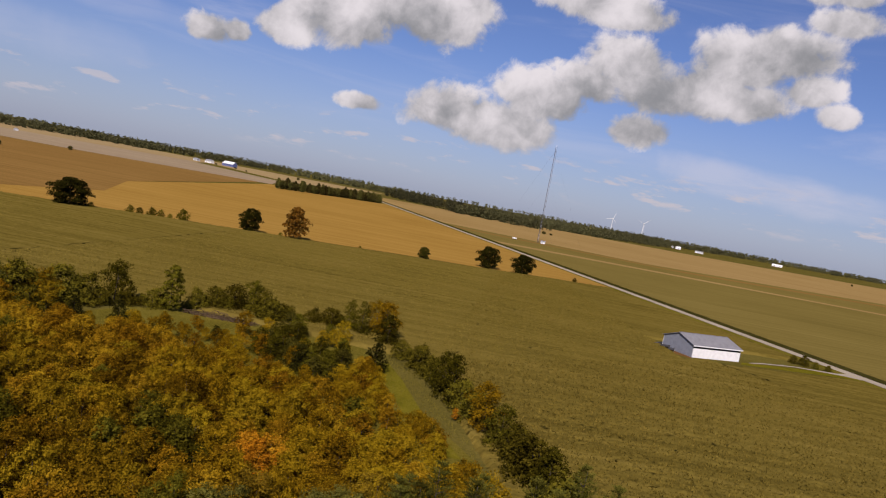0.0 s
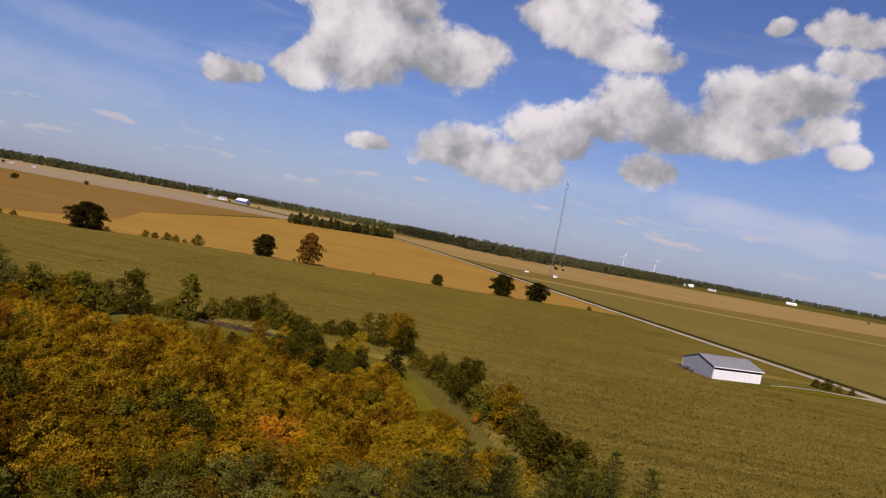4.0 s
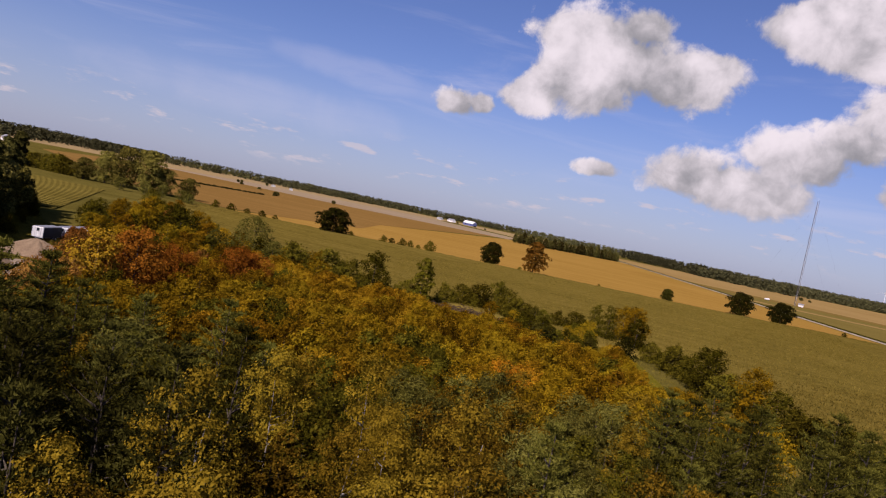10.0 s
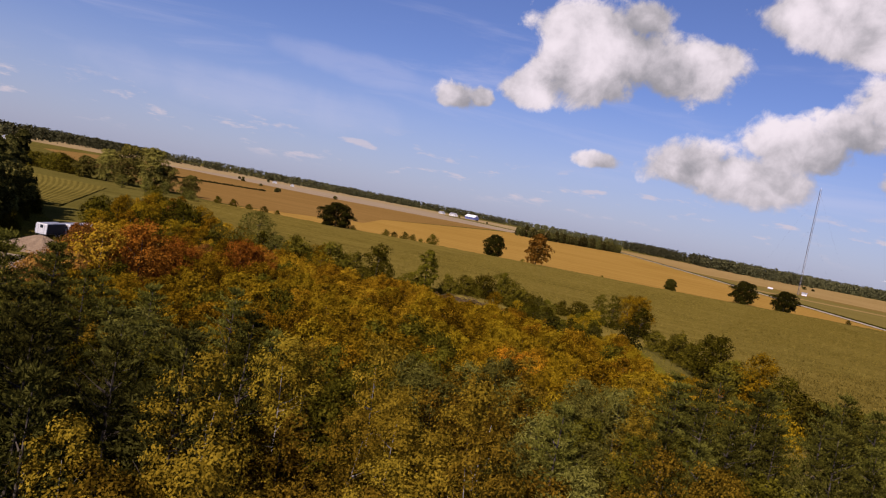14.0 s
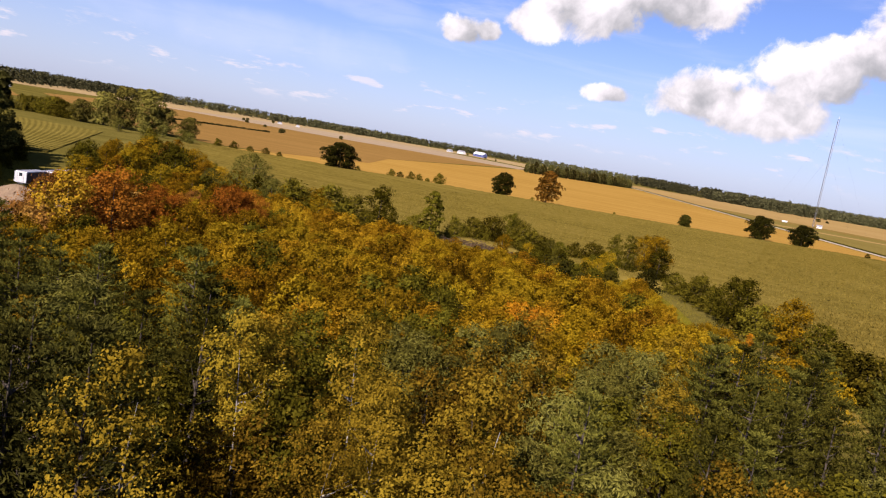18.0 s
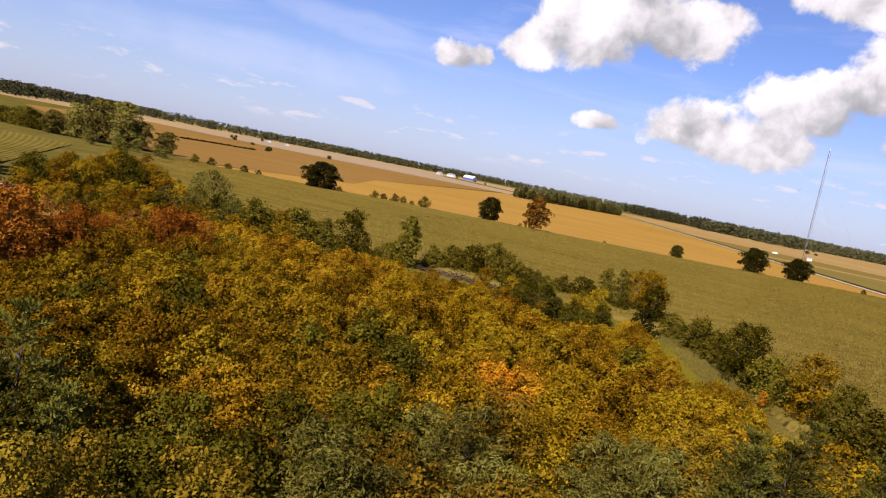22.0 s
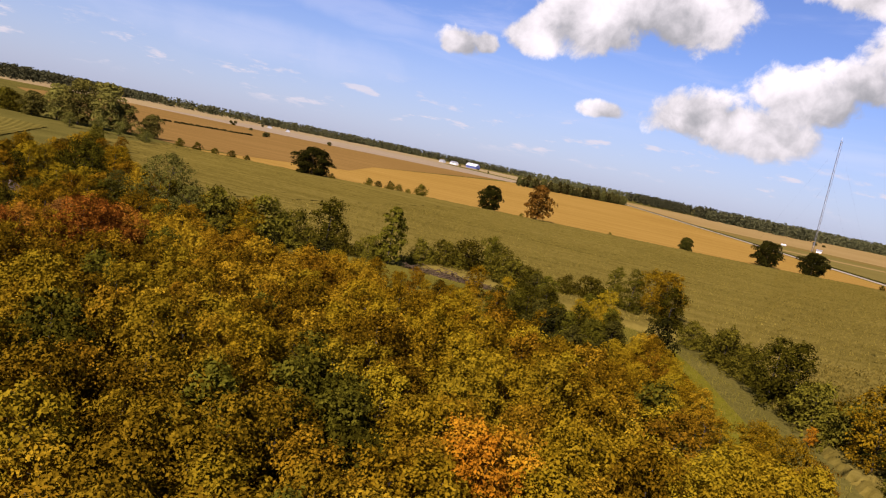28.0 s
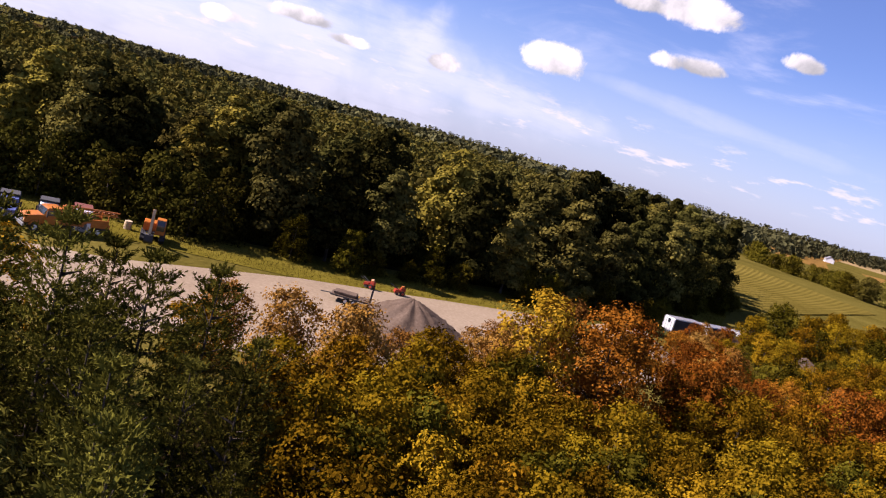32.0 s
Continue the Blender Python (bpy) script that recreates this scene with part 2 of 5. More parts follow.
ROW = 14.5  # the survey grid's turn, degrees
GRASS = earthy("rough_grass", (0.042, 0.035, 0.007), (0.08, 0.066, 0.0135), (0.117, 0.094, 0.022), 0.03, 1.4)
VERGE = earthy("verge_grass", (0.055, 0.046, 0.006), (0.096, 0.079, 0.011), (0.137, 0.109, 0.019), 0.06, 2.0)
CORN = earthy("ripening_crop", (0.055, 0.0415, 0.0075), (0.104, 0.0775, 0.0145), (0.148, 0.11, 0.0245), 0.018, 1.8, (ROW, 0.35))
# Paler than CORN: the veil of haze is put into the colour.
CORN_FAR = earthy("ripening_crop_hazed", (0.085, 0.065, 0.015), (0.122, 0.093, 0.023), (0.155, 0.119, 0.033), 0.008, 0.6, (ROW, 0.2))
GOLD = earthy("golden_soy", (0.165, 0.092, 0.016), (0.228, 0.132, 0.027), (0.275, 0.166, 0.04), 0.007, 0.8, (ROW, 0.15))
BROWN = earthy("brown_soy", (0.108, 0.061, 0.0155), (0.158, 0.09, 0.024), (0.205, 0.123, 0.037), 0.006, 0.6, (ROW, 0.12))
PALE = earthy("pale_stubble", (0.17, 0.125, 0.075), (0.215, 0.165, 0.1), (0.26, 0.205, 0.13), 0.01, 0.4, (104.5, 0.06))
BEIGE = earthy("beige_stubble", (0.165, 0.105, 0.0325), (0.215, 0.1425, 0.05), (0.255, 0.1775, 0.0725), 0.005, 0.4, (ROW, 0.08))
STRAW = earthy("straw_field", (0.18, 0.13, 0.055), (0.23, 0.165, 0.075), (0.27, 0.205, 0.105), 0.006, 0.4, (ROW, 0.08))
GRAVEL = earthy("road_gravel", (0.21, 0.1775, 0.125), (0.265, 0.2275, 0.165), (0.31, 0.275, 0.21), 0.05, 3.0)
# Dark strip: tall weeds plus the ditch's shade, painted as one colour.
DITCH = earthy("ditch_weeds_shaded", (0.0175, 0.017, 0.004), (0.0325, 0.03, 0.007), (0.06, 0.05, 0.015), 0.2, 2.0)
YARD = earthy("yard_gravel", (0.16, 0.1225, 0.0825), (0.21, 0.165, 0.1125), (0.26, 0.21, 0.15), 0.05, 2.5)
SAND = earthy("sand", (0.06, 0.0425, 0.03), (0.09, 0.065, 0.0475), (0.13, 0.0975, 0.0725), 0.3, 4.0)
TAN = earthy("tan_sand", (0.125, 0.0875, 0.055), (0.17, 0.1225, 0.0775), (0.215, 0.1625, 0.1075), 0.3, 4.0)
BARK = bark("grey_bark", (0.021, 0.0168, 0.012), (0.084, 0.069, 0.054))
BIRCH = bark("birch_bark", (0.072, 0.063, 0.051), (0.276, 0.252, 0.216), 5.0)
LEAF_YELLOW = leafy("olive_yellow_leaves", (0.058, 0.0335, 0.0015), (0.167, 0.1005, 0.0036), (0.23, 0.143, 0.0072))
LEAF_AMBER = leafy("amber_leaves", (0.06, 0.033, 0.0018), (0.175, 0.093, 0.0042), (0.27, 0.15, 0.008))
LEAF_ORANGE = leafy("orange_leaves", (0.12, 0.044, 0.0025), (0.285, 0.105, 0.005), (0.34, 0.155, 0.009))
LEAF_RED = leafy("russet_leaves", (0.062, 0.021, 0.0028), (0.172, 0.057, 0.006), (0.245, 0.094, 0.011), 0.1, 0.02)
LEAF_GREEN = leafy("green_leaves", (0.015, 0.013, 0.001), (0.044, 0.0374, 0.003), (0.089, 0.0735, 0.007))
LEAF_DARK = leafy("dark_green_leaves", (0.007, 0.007, 0.00125), (0.021, 0.0195, 0.003), (0.044, 0.038, 0.006))
# LEAF_PINE at about half: dark trees, part of it painted shade.
LEAF_PINEDARK = leafy("shade_dark_pine_needles", (0.0105, 0.0101, 0.0018), (0.0305, 0.0288, 0.00525), (0.063, 0.0577, 0.012), 0.08)
LEAF_SILVER = leafy("silvery_green_leaves", (0.03, 0.0279, 0.00432), (0.084, 0.0764, 0.0126), (0.145, 0.1294, 0.02592))
LEAF_PINE = leafy("pine_needles", (0.016, 0.015, 0.00213), (0.0536, 0.0499, 0.00714), (0.1117, 0.1017, 0.017), 0.1)
LEAF_GREAT = leafy("deep_green_leaves", (0.03, 0.026, 0.0045), (0.088, 0.075, 0.0135), (0.165, 0.138, 0.028))
# Litter colour darkened to paint the deep shade between the trees.
SHADE_LITTER = earthy("shade_dark_litter", (0.011, 0.0075, 0.003), (0.0225, 0.015, 0.006), (0.0425, 0.0275, 0.01), 0.2, 3.0)
# Lifted, greyed leaf colour stands in for haze over the distance.
LEAF_HAZED = leafy("hazed_woodland_leaves", (0.024, 0.0245, 0.011), (0.058, 0.057, 0.024), (0.098, 0.094, 0.04))
LEAF_CEDAR = leafy("cedar_leaves", (0.014, 0.0125, 0.002), (0.0375, 0.032, 0.0045), (0.07, 0.0575, 0.009))
LEAF_GOLD = leafy("gold_leaves", (0.085, 0.045, 0.003), (0.2, 0.108, 0.006), (0.28, 0.16, 0.012), 0.1, 0.01)
LEAF_OLIVE = leafy("dull_olive_leaves", (0.038, 0.0222, 0.0011), (0.114, 0.0665, 0.003), (0.178, 0.107, 0.0055))
LEAF_BIRCH = leafy("birch_leaves", (0.034, 0.0212, 0.0018), (0.114, 0.0715, 0.0055), (0.19, 0.122, 0.0108))
LEAF_WOOD = leafy("woodland_leaves", (0.016, 0.014, 0.0032), (0.049, 0.043, 0.0105), (0.1, 0.084, 0.022), 0.08, 0.04)
WHITE = painted("white_paint", (0.64, 0.648, 0.64), 0.5, 0.0, 0.06)
STEEL = painted("roof_steel", (0.2604, 0.2604, 0.2666), 0.45, 0.3)
BARN_ROOF = painted("grey_roof_steel", (0.19, 0.19, 0.195), 0.6, 0.1)
# Blue-grey gable: the shade on the end walls is put into the paint.
BARN_GABLE = painted("shade_grey_cladding", (0.17, 0.185, 0.215), 0.6, 0.0, 0.15)
GREY_WALL = painted("pale_steel_cladding", (0.434, 0.4464, 0.4588), 0.5, 0.0, 0.08)
ORANGE = painted("orange_paint", (0.3844, 0.124, 0.0186), 0.4)
RED = painted("red_paint", (0.31, 0.0372, 0.0186), 0.4)
BLUE = painted("blue_paint", (0.0868, 0.1116, 0.2604), 0.4)
BLACK = painted("black_rubber", (0.0124, 0.0124, 0.0124), 0.8)
DARK_STEEL = painted("dark_steel", (0.04, 0.04, 0.043), 0.75, 0.1)
CREAM = painted("cream_paint", (0.465, 0.372, 0.2356), 0.5)


def glassy(n, b, out):
    b.inputs["Base Color"].default_value = (0.02, 0.025, 0.03, 1)


GLASS = material("window_glass", glassy, 0.08, 0.8)


# ---- building blocks ----
def mesh_of(name, verts, faces, mat, smooth=False):
    me = bpy.data.meshes.new(name)
    verts = np.asarray(verts, np.float32)
    faces = np.asarray(faces, np.int32)
    k = faces.shape[1]
    me.vertices.add(len(verts))
    me.vertices.foreach_set("co", verts.ravel())
    me.loops.add(faces.size)
    me.loops.foreach_set("vertex_index", faces.ravel())
    me.polygons.add(len(faces))
    me.polygons.foreach_set("loop_start", np.arange(0, faces.size, k, dtype=np.int32))
    me.polygons.foreach_set("loop_total", np.full(len(faces), k, np.int32))
    if smooth:
        me.polygons.foreach_set("use_smooth", np.ones(len(faces), bool))
    me.update(calc_edges=True)
    me.materials.append(mat)
    return me


def part(name, data, material=None, parent=None, label=""):
    """Link a bmesh, or a ready mesh, as ONE object under a thing or a part."""
    if isinstance(data, bmesh.types.BMesh):
        me = bpy.data.meshes.new(name)
        data.to_mesh(me)
        data.free()
        me.materials.append(material)
        data = me
    ob = new(name, data)
    ob.parent = parent
    return tagged(ob, label)


def empty(name, m, label, category, group="", kind=""):
    ob = new(name)
    ob.matrix_basis = m
    return tagged(ob, label, category, group, kind)


def box(bm, x0, x1, y0, y1, z0, z1, bevel=0.0):
    r = bmesh.ops.create_cube(bm, size=1.0)["verts"]
    bmesh.ops.transform(bm, verts=r, matrix=Matrix.LocRotScale(((x0 + x1) / 2, (y0 + y1) / 2, (z0 + z1) / 2), None, (x1 - x0, y1 - y0, z1 - z0)))
    if bevel:
        es = list({e for v in r for e in v.link_edges})
        bmesh.ops.bevel(bm, geom=es, offset=bevel, segments=2, affect="EDGES")
    return bm


def rod(bm, a, b, ra, rb=None, seg=8):
    a, b = Vector(a), Vector(b)
    d = b - a
    m = Matrix.Translation((a + b) / 2) @ d.to_track_quat("Z", "Y").to_matrix().to_4x4()
    bmesh.ops.create_cone(bm, cap_ends=True, segments=seg, radius1=ra, radius2=ra if rb is None else rb, depth=d.length, matrix=m)
    return bm


def boxed(*a, **k):
    return box(bmesh.new(), *a, **k)


def rodded(*a, **k):
    return rod(bmesh.new(), *a, **k)


def sheet(name, pts, z, mat, label, category, kind="structure"):
    """A flat piece of land with the given corners."""
    bm = bmesh.new()
    bm.faces.new([bm.verts.new((x, y, z)) for x, y in pts])
    bmesh.ops.recalc_face_normals(bm, faces=bm.faces)
    if bm.faces[:][0].normal.z < 0:
        bmesh.ops.reverse_faces(bm, faces=bm.faces)
    ob = part(name, bm, mat)
    return tagged(ob, label, category, kind=kind)


# the road's frame: u across to the right, v along
RO, RU, RV = Vector((162.7, 237.1)), Vector((0.968, 0.250)), Vector((-0.250, 0.968))


def uv(u, v):
    p = RO + RU * u + RV * v
    return (p.x, p.y)


# ---- foliage ----
rng = np.random.default_rng(7)


def leaf_cloud(r, centres, radii, count, size, droop=0.0, flat=1.0, long=1.0, bend=0.35, wide=0.62, sprig=0, tuft=0.85):
    """Leaves on and in ellipsoid clumps: bent four-cornered leaves, each an island of its own."""
    tufts_of = sprig or 1
    count = count // tufts_of * tufts_of
    few = count // tufts_of
    k = np.repeat(r.integers(0, len(centres), few), tufts_of)
    d = np.repeat(r.normal(size=(few, 3)), tufts_of, 0)
    d /= np.linalg.norm(d, axis=1, keepdims=True)
    d[:, 2] = np.where(d[:, 2] < -0.35, -d[:, 2] * 0.6, d[:, 2])
    far = np.repeat(r.uniform(0.55, 1.06, few) ** 0.6, tufts_of)
    pos = centres[k] + d * radii[k] * far[:, None] * np.array([1, 1, flat])
    if sprig:
        # leaves stand together in sprigs with gaps between them
        pos = pos + r.normal(size=(count, 3)) * size * tuft + d * (r.uniform(0, 2.2, (count, 1)) * size)
    out = d + r.normal(size=(count, 3)) * 0.32
    out[:, 2] += 0.3
    out /= np.linalg.norm(out, axis=1, keepdims=True)
    side = np.cross(out, r.normal(size=(count, 3)))
    side /= np.linalg.norm(side, axis=1, keepdims=True) + 1e-9
    ahead = np.cross(out, side)
    ahead[:, 2] -= droop
    s = size * r.uniform(0.6, 1.35, (count, 1))
    tip, root = pos + ahead * s * long, pos - ahead * s * long
    lift = out * s * bend
    a, b = pos + side * s * wide + lift, pos - side * s * wide + lift * r.uniform(-1, 1, (count, 1))
    verts = np.stack([root, a, tip, b], 1).reshape(-1, 3)
    return verts, np.arange(count * 4).reshape(-1, 4)


def tube(points, radii, seg=6):
    """A tapered limb through the points."""
    verts, faces = [], []
    for i, (p, q) in enumerate(zip(points, radii)):
        for s in range(seg):
            a = 2 * math.pi * s / seg
            verts.append((p[0] + q * math.cos(a), p[1] + q * math.sin(a), p[2]))
        if i:
            for s in range(seg):
                o, e = (i - 1) * seg, (s + 1) % seg
                faces.append((o + s, o + e, o + seg + e, o + seg + s))
    return verts, faces


def trunk_mesh(r, name, height, radius, mat, limbs=6, spread=1.5, lean=0.04, start=0.35):
    verts, faces = [], []

    def add(pts, rad, seg):
        v, f = tube(pts, rad, seg)
        o = len(verts)
        root = min(range(168), key=lambda i: sum((verts[i][k] - v[0][k]) ** 2 for k in range(3))) if o else None
        verts.extend(v)
        # a limb grows out of the stem: its first corner is a corner of the stem
        faces.extend([tuple(root if i == 0 and o else i + o for i in q) for q in f])

    bow = r.normal(size=2) * lean
    axis = [(bow[0] * h * h * height, bow[1] * h * h * height, h * height) for h in np.linspace(0, 1, 24)]
    add([(x, y, z - (0.3 if i == 0 else 0)) for i, (x, y, z) in enumerate(axis)], [radius * (1 - 0.85 * h) for h in np.linspace(0, 1, 24)], 7)
    for i in range(limbs):
        h = r.uniform(start, 0.88)
        b = np.array([bow[0] * h * h * height, bow[1] * h * h * height, h * height])
        a = r.uniform(0, 2 * math.pi)
        reach = spread * (1.1 - 0.6 * h) * r.uniform(0.7, 1.1)
        e = b + np.array([math.cos(a) * reach, math.sin(a) * reach, reach * r.uniform(0.35, 0.9)])
        m = (b + e) / 2 + np.array([0, 0, -0.06 * reach])
        add([b, m, e], [radius * 0.42 * (1 - 0.6 * h), radius * 0.25 * (1 - 0.6 * h), radius * 0.06], 5)
    return mesh_of(name, verts, faces, mat, True)


def crown_points(r, height, width, base, n, shape="round", lump=1.0):
    """Clump middles and sizes that fill a crown which starts at base."""
    c, q = [], []
    for i in range(n + 5):
        core = i >= n
        h = (i - n + 0.6) / 6 if core else (i + r.uniform(0.1, 0.9)) / n
        if shape == "dome":
            h = h**1.35
            w = math.sqrt(max(0.05, 1 - h * h))
        elif shape == "cone":
            w = (1 - h) ** 0.8 * 0.95 + 0.06
        elif shape == "column":
            w = math.sin(math.pi * min(1, 0.14 + h * 0.86)) ** 0.6
        else:
            w = math.sqrt(max(0.02, 1 - (2 * h - 0.9) ** 2 * 0.82))
        a = i * 2.39996 + r.normal() * 0.4
        d = 0.0 if core else (0.82, 0.48, 0.7)[i % 3] * r.uniform(0.75, 1.15)
        c.append((math.cos(a) * d * w * width / 2, math.sin(a) * d * w * width / 2, base + h * (height - base) * 0.93))
        k = width * (0.26 if core else r.uniform(0.13, 0.23) * lump) * (0.45 + 0.55 * w)
        q.append((k, k, k * r.uniform(0.65, 0.9)))
    return np.array(c), np.array(q)


def tree_meshes(seed, height, width, base, leaves, size, leaf_mat, bark_mat, clumps=26, shape="round", trunk=0.12, lump=1.0, **kw):
    r = np.random.default_rng(seed)
    c, q = crown_points(r, height, width, base, clumps, shape, lump)
    v, f = leaf_cloud(r, c, q, leaves, size, **kw)
    return trunk_mesh(r, "trunk", height * 0.82, trunk, bark_mat, 7, width * 0.42), mesh_of("crown", v, f, leaf_mat)


def pine_meshes(seed, height, width, leaf_mat, bark_mat):
    """A pine: whorls of upswept branches that end in shoots of long needles."""
    r = np.random.default_rng(seed)
    at, way = [], []
    whorls = 14
    for i in range(whorls):
        h = 0.05 + 0.93 * i / (whorls - 1)
        reach = width / 2 * (1 - h) ** 0.52 + 0.2
        for k in range(6 if h < 0.8 else 4):
            a = i * 1.1 + k * 2 * math.pi / (6 if h < 0.8 else 4) + r.normal() * 0.2
            own = reach * r.uniform(0.72, 1.12)
            out = np.array([math.cos(a), math.sin(a), 0.0])
            side = np.array([-math.sin(a), math.cos(a), 0.0])
            base = np.array([0.0, 0.0, h * height + r.normal() * 0.12])
            for j in range(7):
                f = (0.36 if h < 0.6 else 0.12) + (0.64 if h < 0.6 else 0.88) * j / 6
                spine = base + out * own * f + np.array([0, 0, own * (0.02 + 0.26 * f * f)])
                for lr in (-1, 1) if j < 6 else (0,):
                    off = lr * own * 0.34 * (1.12 - f) * r.uniform(0.5, 1.2)
                    at.append(spine + side * off + np.array([0, 0, abs(off) * 0.2]))
                    d = out * 0.75 + side * lr * 0.5 + np.array([0, 0, 0.75]) + r.normal(size=3) * 0.2
                    way.append(d / np.linalg.norm(d))
    for j in range(12):
        at.append(np.array([0.0, 0.0, height * (0.84 + 0.015 * j)]))
        way.append(np.array([math.cos(j * 2.4) * 0.5, math.sin(j * 2.4) * 0.5, 0.85]))
    n = 11
    at, way = np.repeat(np.array(at), n, 0), np.repeat(np.array(way), n, 0)
    count = len(at)
    root = at + way * r.uniform(-0.12, 0.30, (count, 1))
    d = way + r.normal(size=(count, 3)) * 0.5
    d /= np.linalg.norm(d, axis=1, keepdims=True)
    side = np.cross(d, r.normal(size=(count, 3)))
    side /= np.linalg.norm(side, axis=1, keepdims=True) + 1e-9
    size = r.uniform(0.15, 0.31, (count, 1))
    mid = root + d * size * 0.45
    v = np.stack([root, mid + side * 0.034, root + d * size, mid - side * 0.034], 1).reshape(-1, 3)
    trunk = trunk_mesh(r, "trunk", height * 0.96, 0.15, bark_mat, 16, width * 0.4, 0.01, 0.15)
    return trunk, mesh_of("crown", v, np.arange(count * 4).reshape(-1, 4), leaf_mat)


def tree(meshes, m, label, name="tree", category="tree", group=""):
    t = empty(name, m, label, category, group)
    part("trunk", meshes[0], parent=t)
    part("crown", meshes[1], parent=t)
    return t


def stand(x, y, turn=None, scale=1.0, tall=1.0, z=0.0):
    a = rng.uniform(0, 360) if turn is None else turn
    return pose(x, y, z, 0, 0, a) @ Matrix.Diagonal((scale, scale, scale * tall, 1))

# ---- the land ----
sheet("ground", [(-4900, -1500), (4900, -1500), (4900, 4900), (-4900, 4900)], 0.0, GRASS, "rough green and straw-coloured farmland reaching the horizon", "ground")
EDGE = [(-236, 300), (-197, 313), (-166, 318), (-95, 356), (-6, 388), (51, 402), uv(-29, 196), uv(-6, 197)]


def field(name, pts, z, mat, label):
    return sheet(name, pts, z, mat, label, "field")


field("field_gold", EDGE + [uv(-7, 1050), (-150, 1180), (-285, 1150), (-250, 560), (-212, 428), (-225, 330)], 0.10, GOLD, "golden ripe soybean field beyond the hedgerow trees")
field("field_brown", [(-240, 318), (-222, 345), (-206, 430), (-250, 560), (-300, 1150), (-560, 1020), (-900, 1000), (-700, 620), (-300, 330)], 0.16, BROWN, "reddish brown ripe soybean field")
field("field_pale", [(-285, 1160), (-560, 1030), (-900, 1010), (-960, 1500), (-640, 1750), (-330, 1420)], 0.12, PALE, "pale harvested stubble in long strips")
field("field_straw", [(-900, 1010), (-560, 1500), (-640, 1900), (-330, 1500), (-200, 2300), (-1500, 2300), (-2400, 1500), (-1000, 700)], 0.06, STRAW, "straw-coloured stubble field far off")
field("field_beige", [uv(14, 720), uv(230, 575), uv(700, 640), uv(2600, 900), uv(2600, 1900), uv(900, 1500), uv(14, 1500)], 0.10, BEIGE, "beige harvested field beyond the mast")
field("field_far_crop", [uv(11, -300), uv(1600, -300), uv(1900, 880), uv(700, 640), uv(230, 575), uv(14, 720)], 0.13, CORN_FAR, "ripening olive crop across the gravel road, paled for haze")
field("field_strip", [uv(14, 640), uv(250, 520), uv(620, 560), uv(620, 590), uv(250, 548), uv(14, 672)], 0.15, BROWN, "brown strip across the far crop")
field("field_strip", [uv(14, 470), uv(420, 380), uv(900, 400), uv(900, 416), uv(420, 402), uv(14, 500)], 0.15, BEIGE, "beige mown strip across the far crop")
field("field_far_brown", [(-520, 440), (-680, 560), (-1200, 1000), (-900, 620), (-600, 430)], 0.10, BROWN, "brown field far behind the woodland")

sheet("field_edge", [(-238, 299), (-222, 304), (-205, 308), (-190, 313), (-170, 318), (-170, 327), (-200, 322), (-222, 315), (-240, 309)], 0.21, GOLD, "strip of yellow grass along the brown field's edge", "field edge")
# gravel road with its grassy banks
sheet("ditch", [uv(3.2, -500), uv(12, -500), uv(12, 1500), uv(3.2, 1500)], 0.05, DITCH, "weedy ditch bank along the gravel road, shade painted in", "verge")
sheet("verge", [uv(-9, -500), uv(-3.2, -500), uv(-3.2, 1500), uv(-9, 1500)], 0.05, VERGE, "grassy ditch bank along the gravel road", "verge")
sheet("road", [uv(-3.3, -500), uv(3.3, -500), uv(3.3, 1500), uv(-3.3, 1500)], 0.17, GRAVEL, "straight pale gravel country road", "road")
sheet("yard", [(-66, 8), (-67, 44), (-73, 62), (-89, 82), (-106, 70), (-94, 36), (-84, 18), (-80, -6), (-64, -10)], 0.08, YARD, "bare gravel yard of a builder's depot", "yard")


sheet("forest_floor", [(-66, 84), (-66, 105), (-53, 102), (-37, 101), (-22, 98), (-13, 91), (-2, 83), (3, 77), (15, 60), (24, 56), (25, 36), (13, 6), (6, -10), (-22, -10), (-38, 8), (-52, 16), (-56, 30), (-63, 50), (-67, 70)], 0.04, SHADE_LITTER, "fallen-leaf floor under the young trees, darkened as shade", "forest floor")


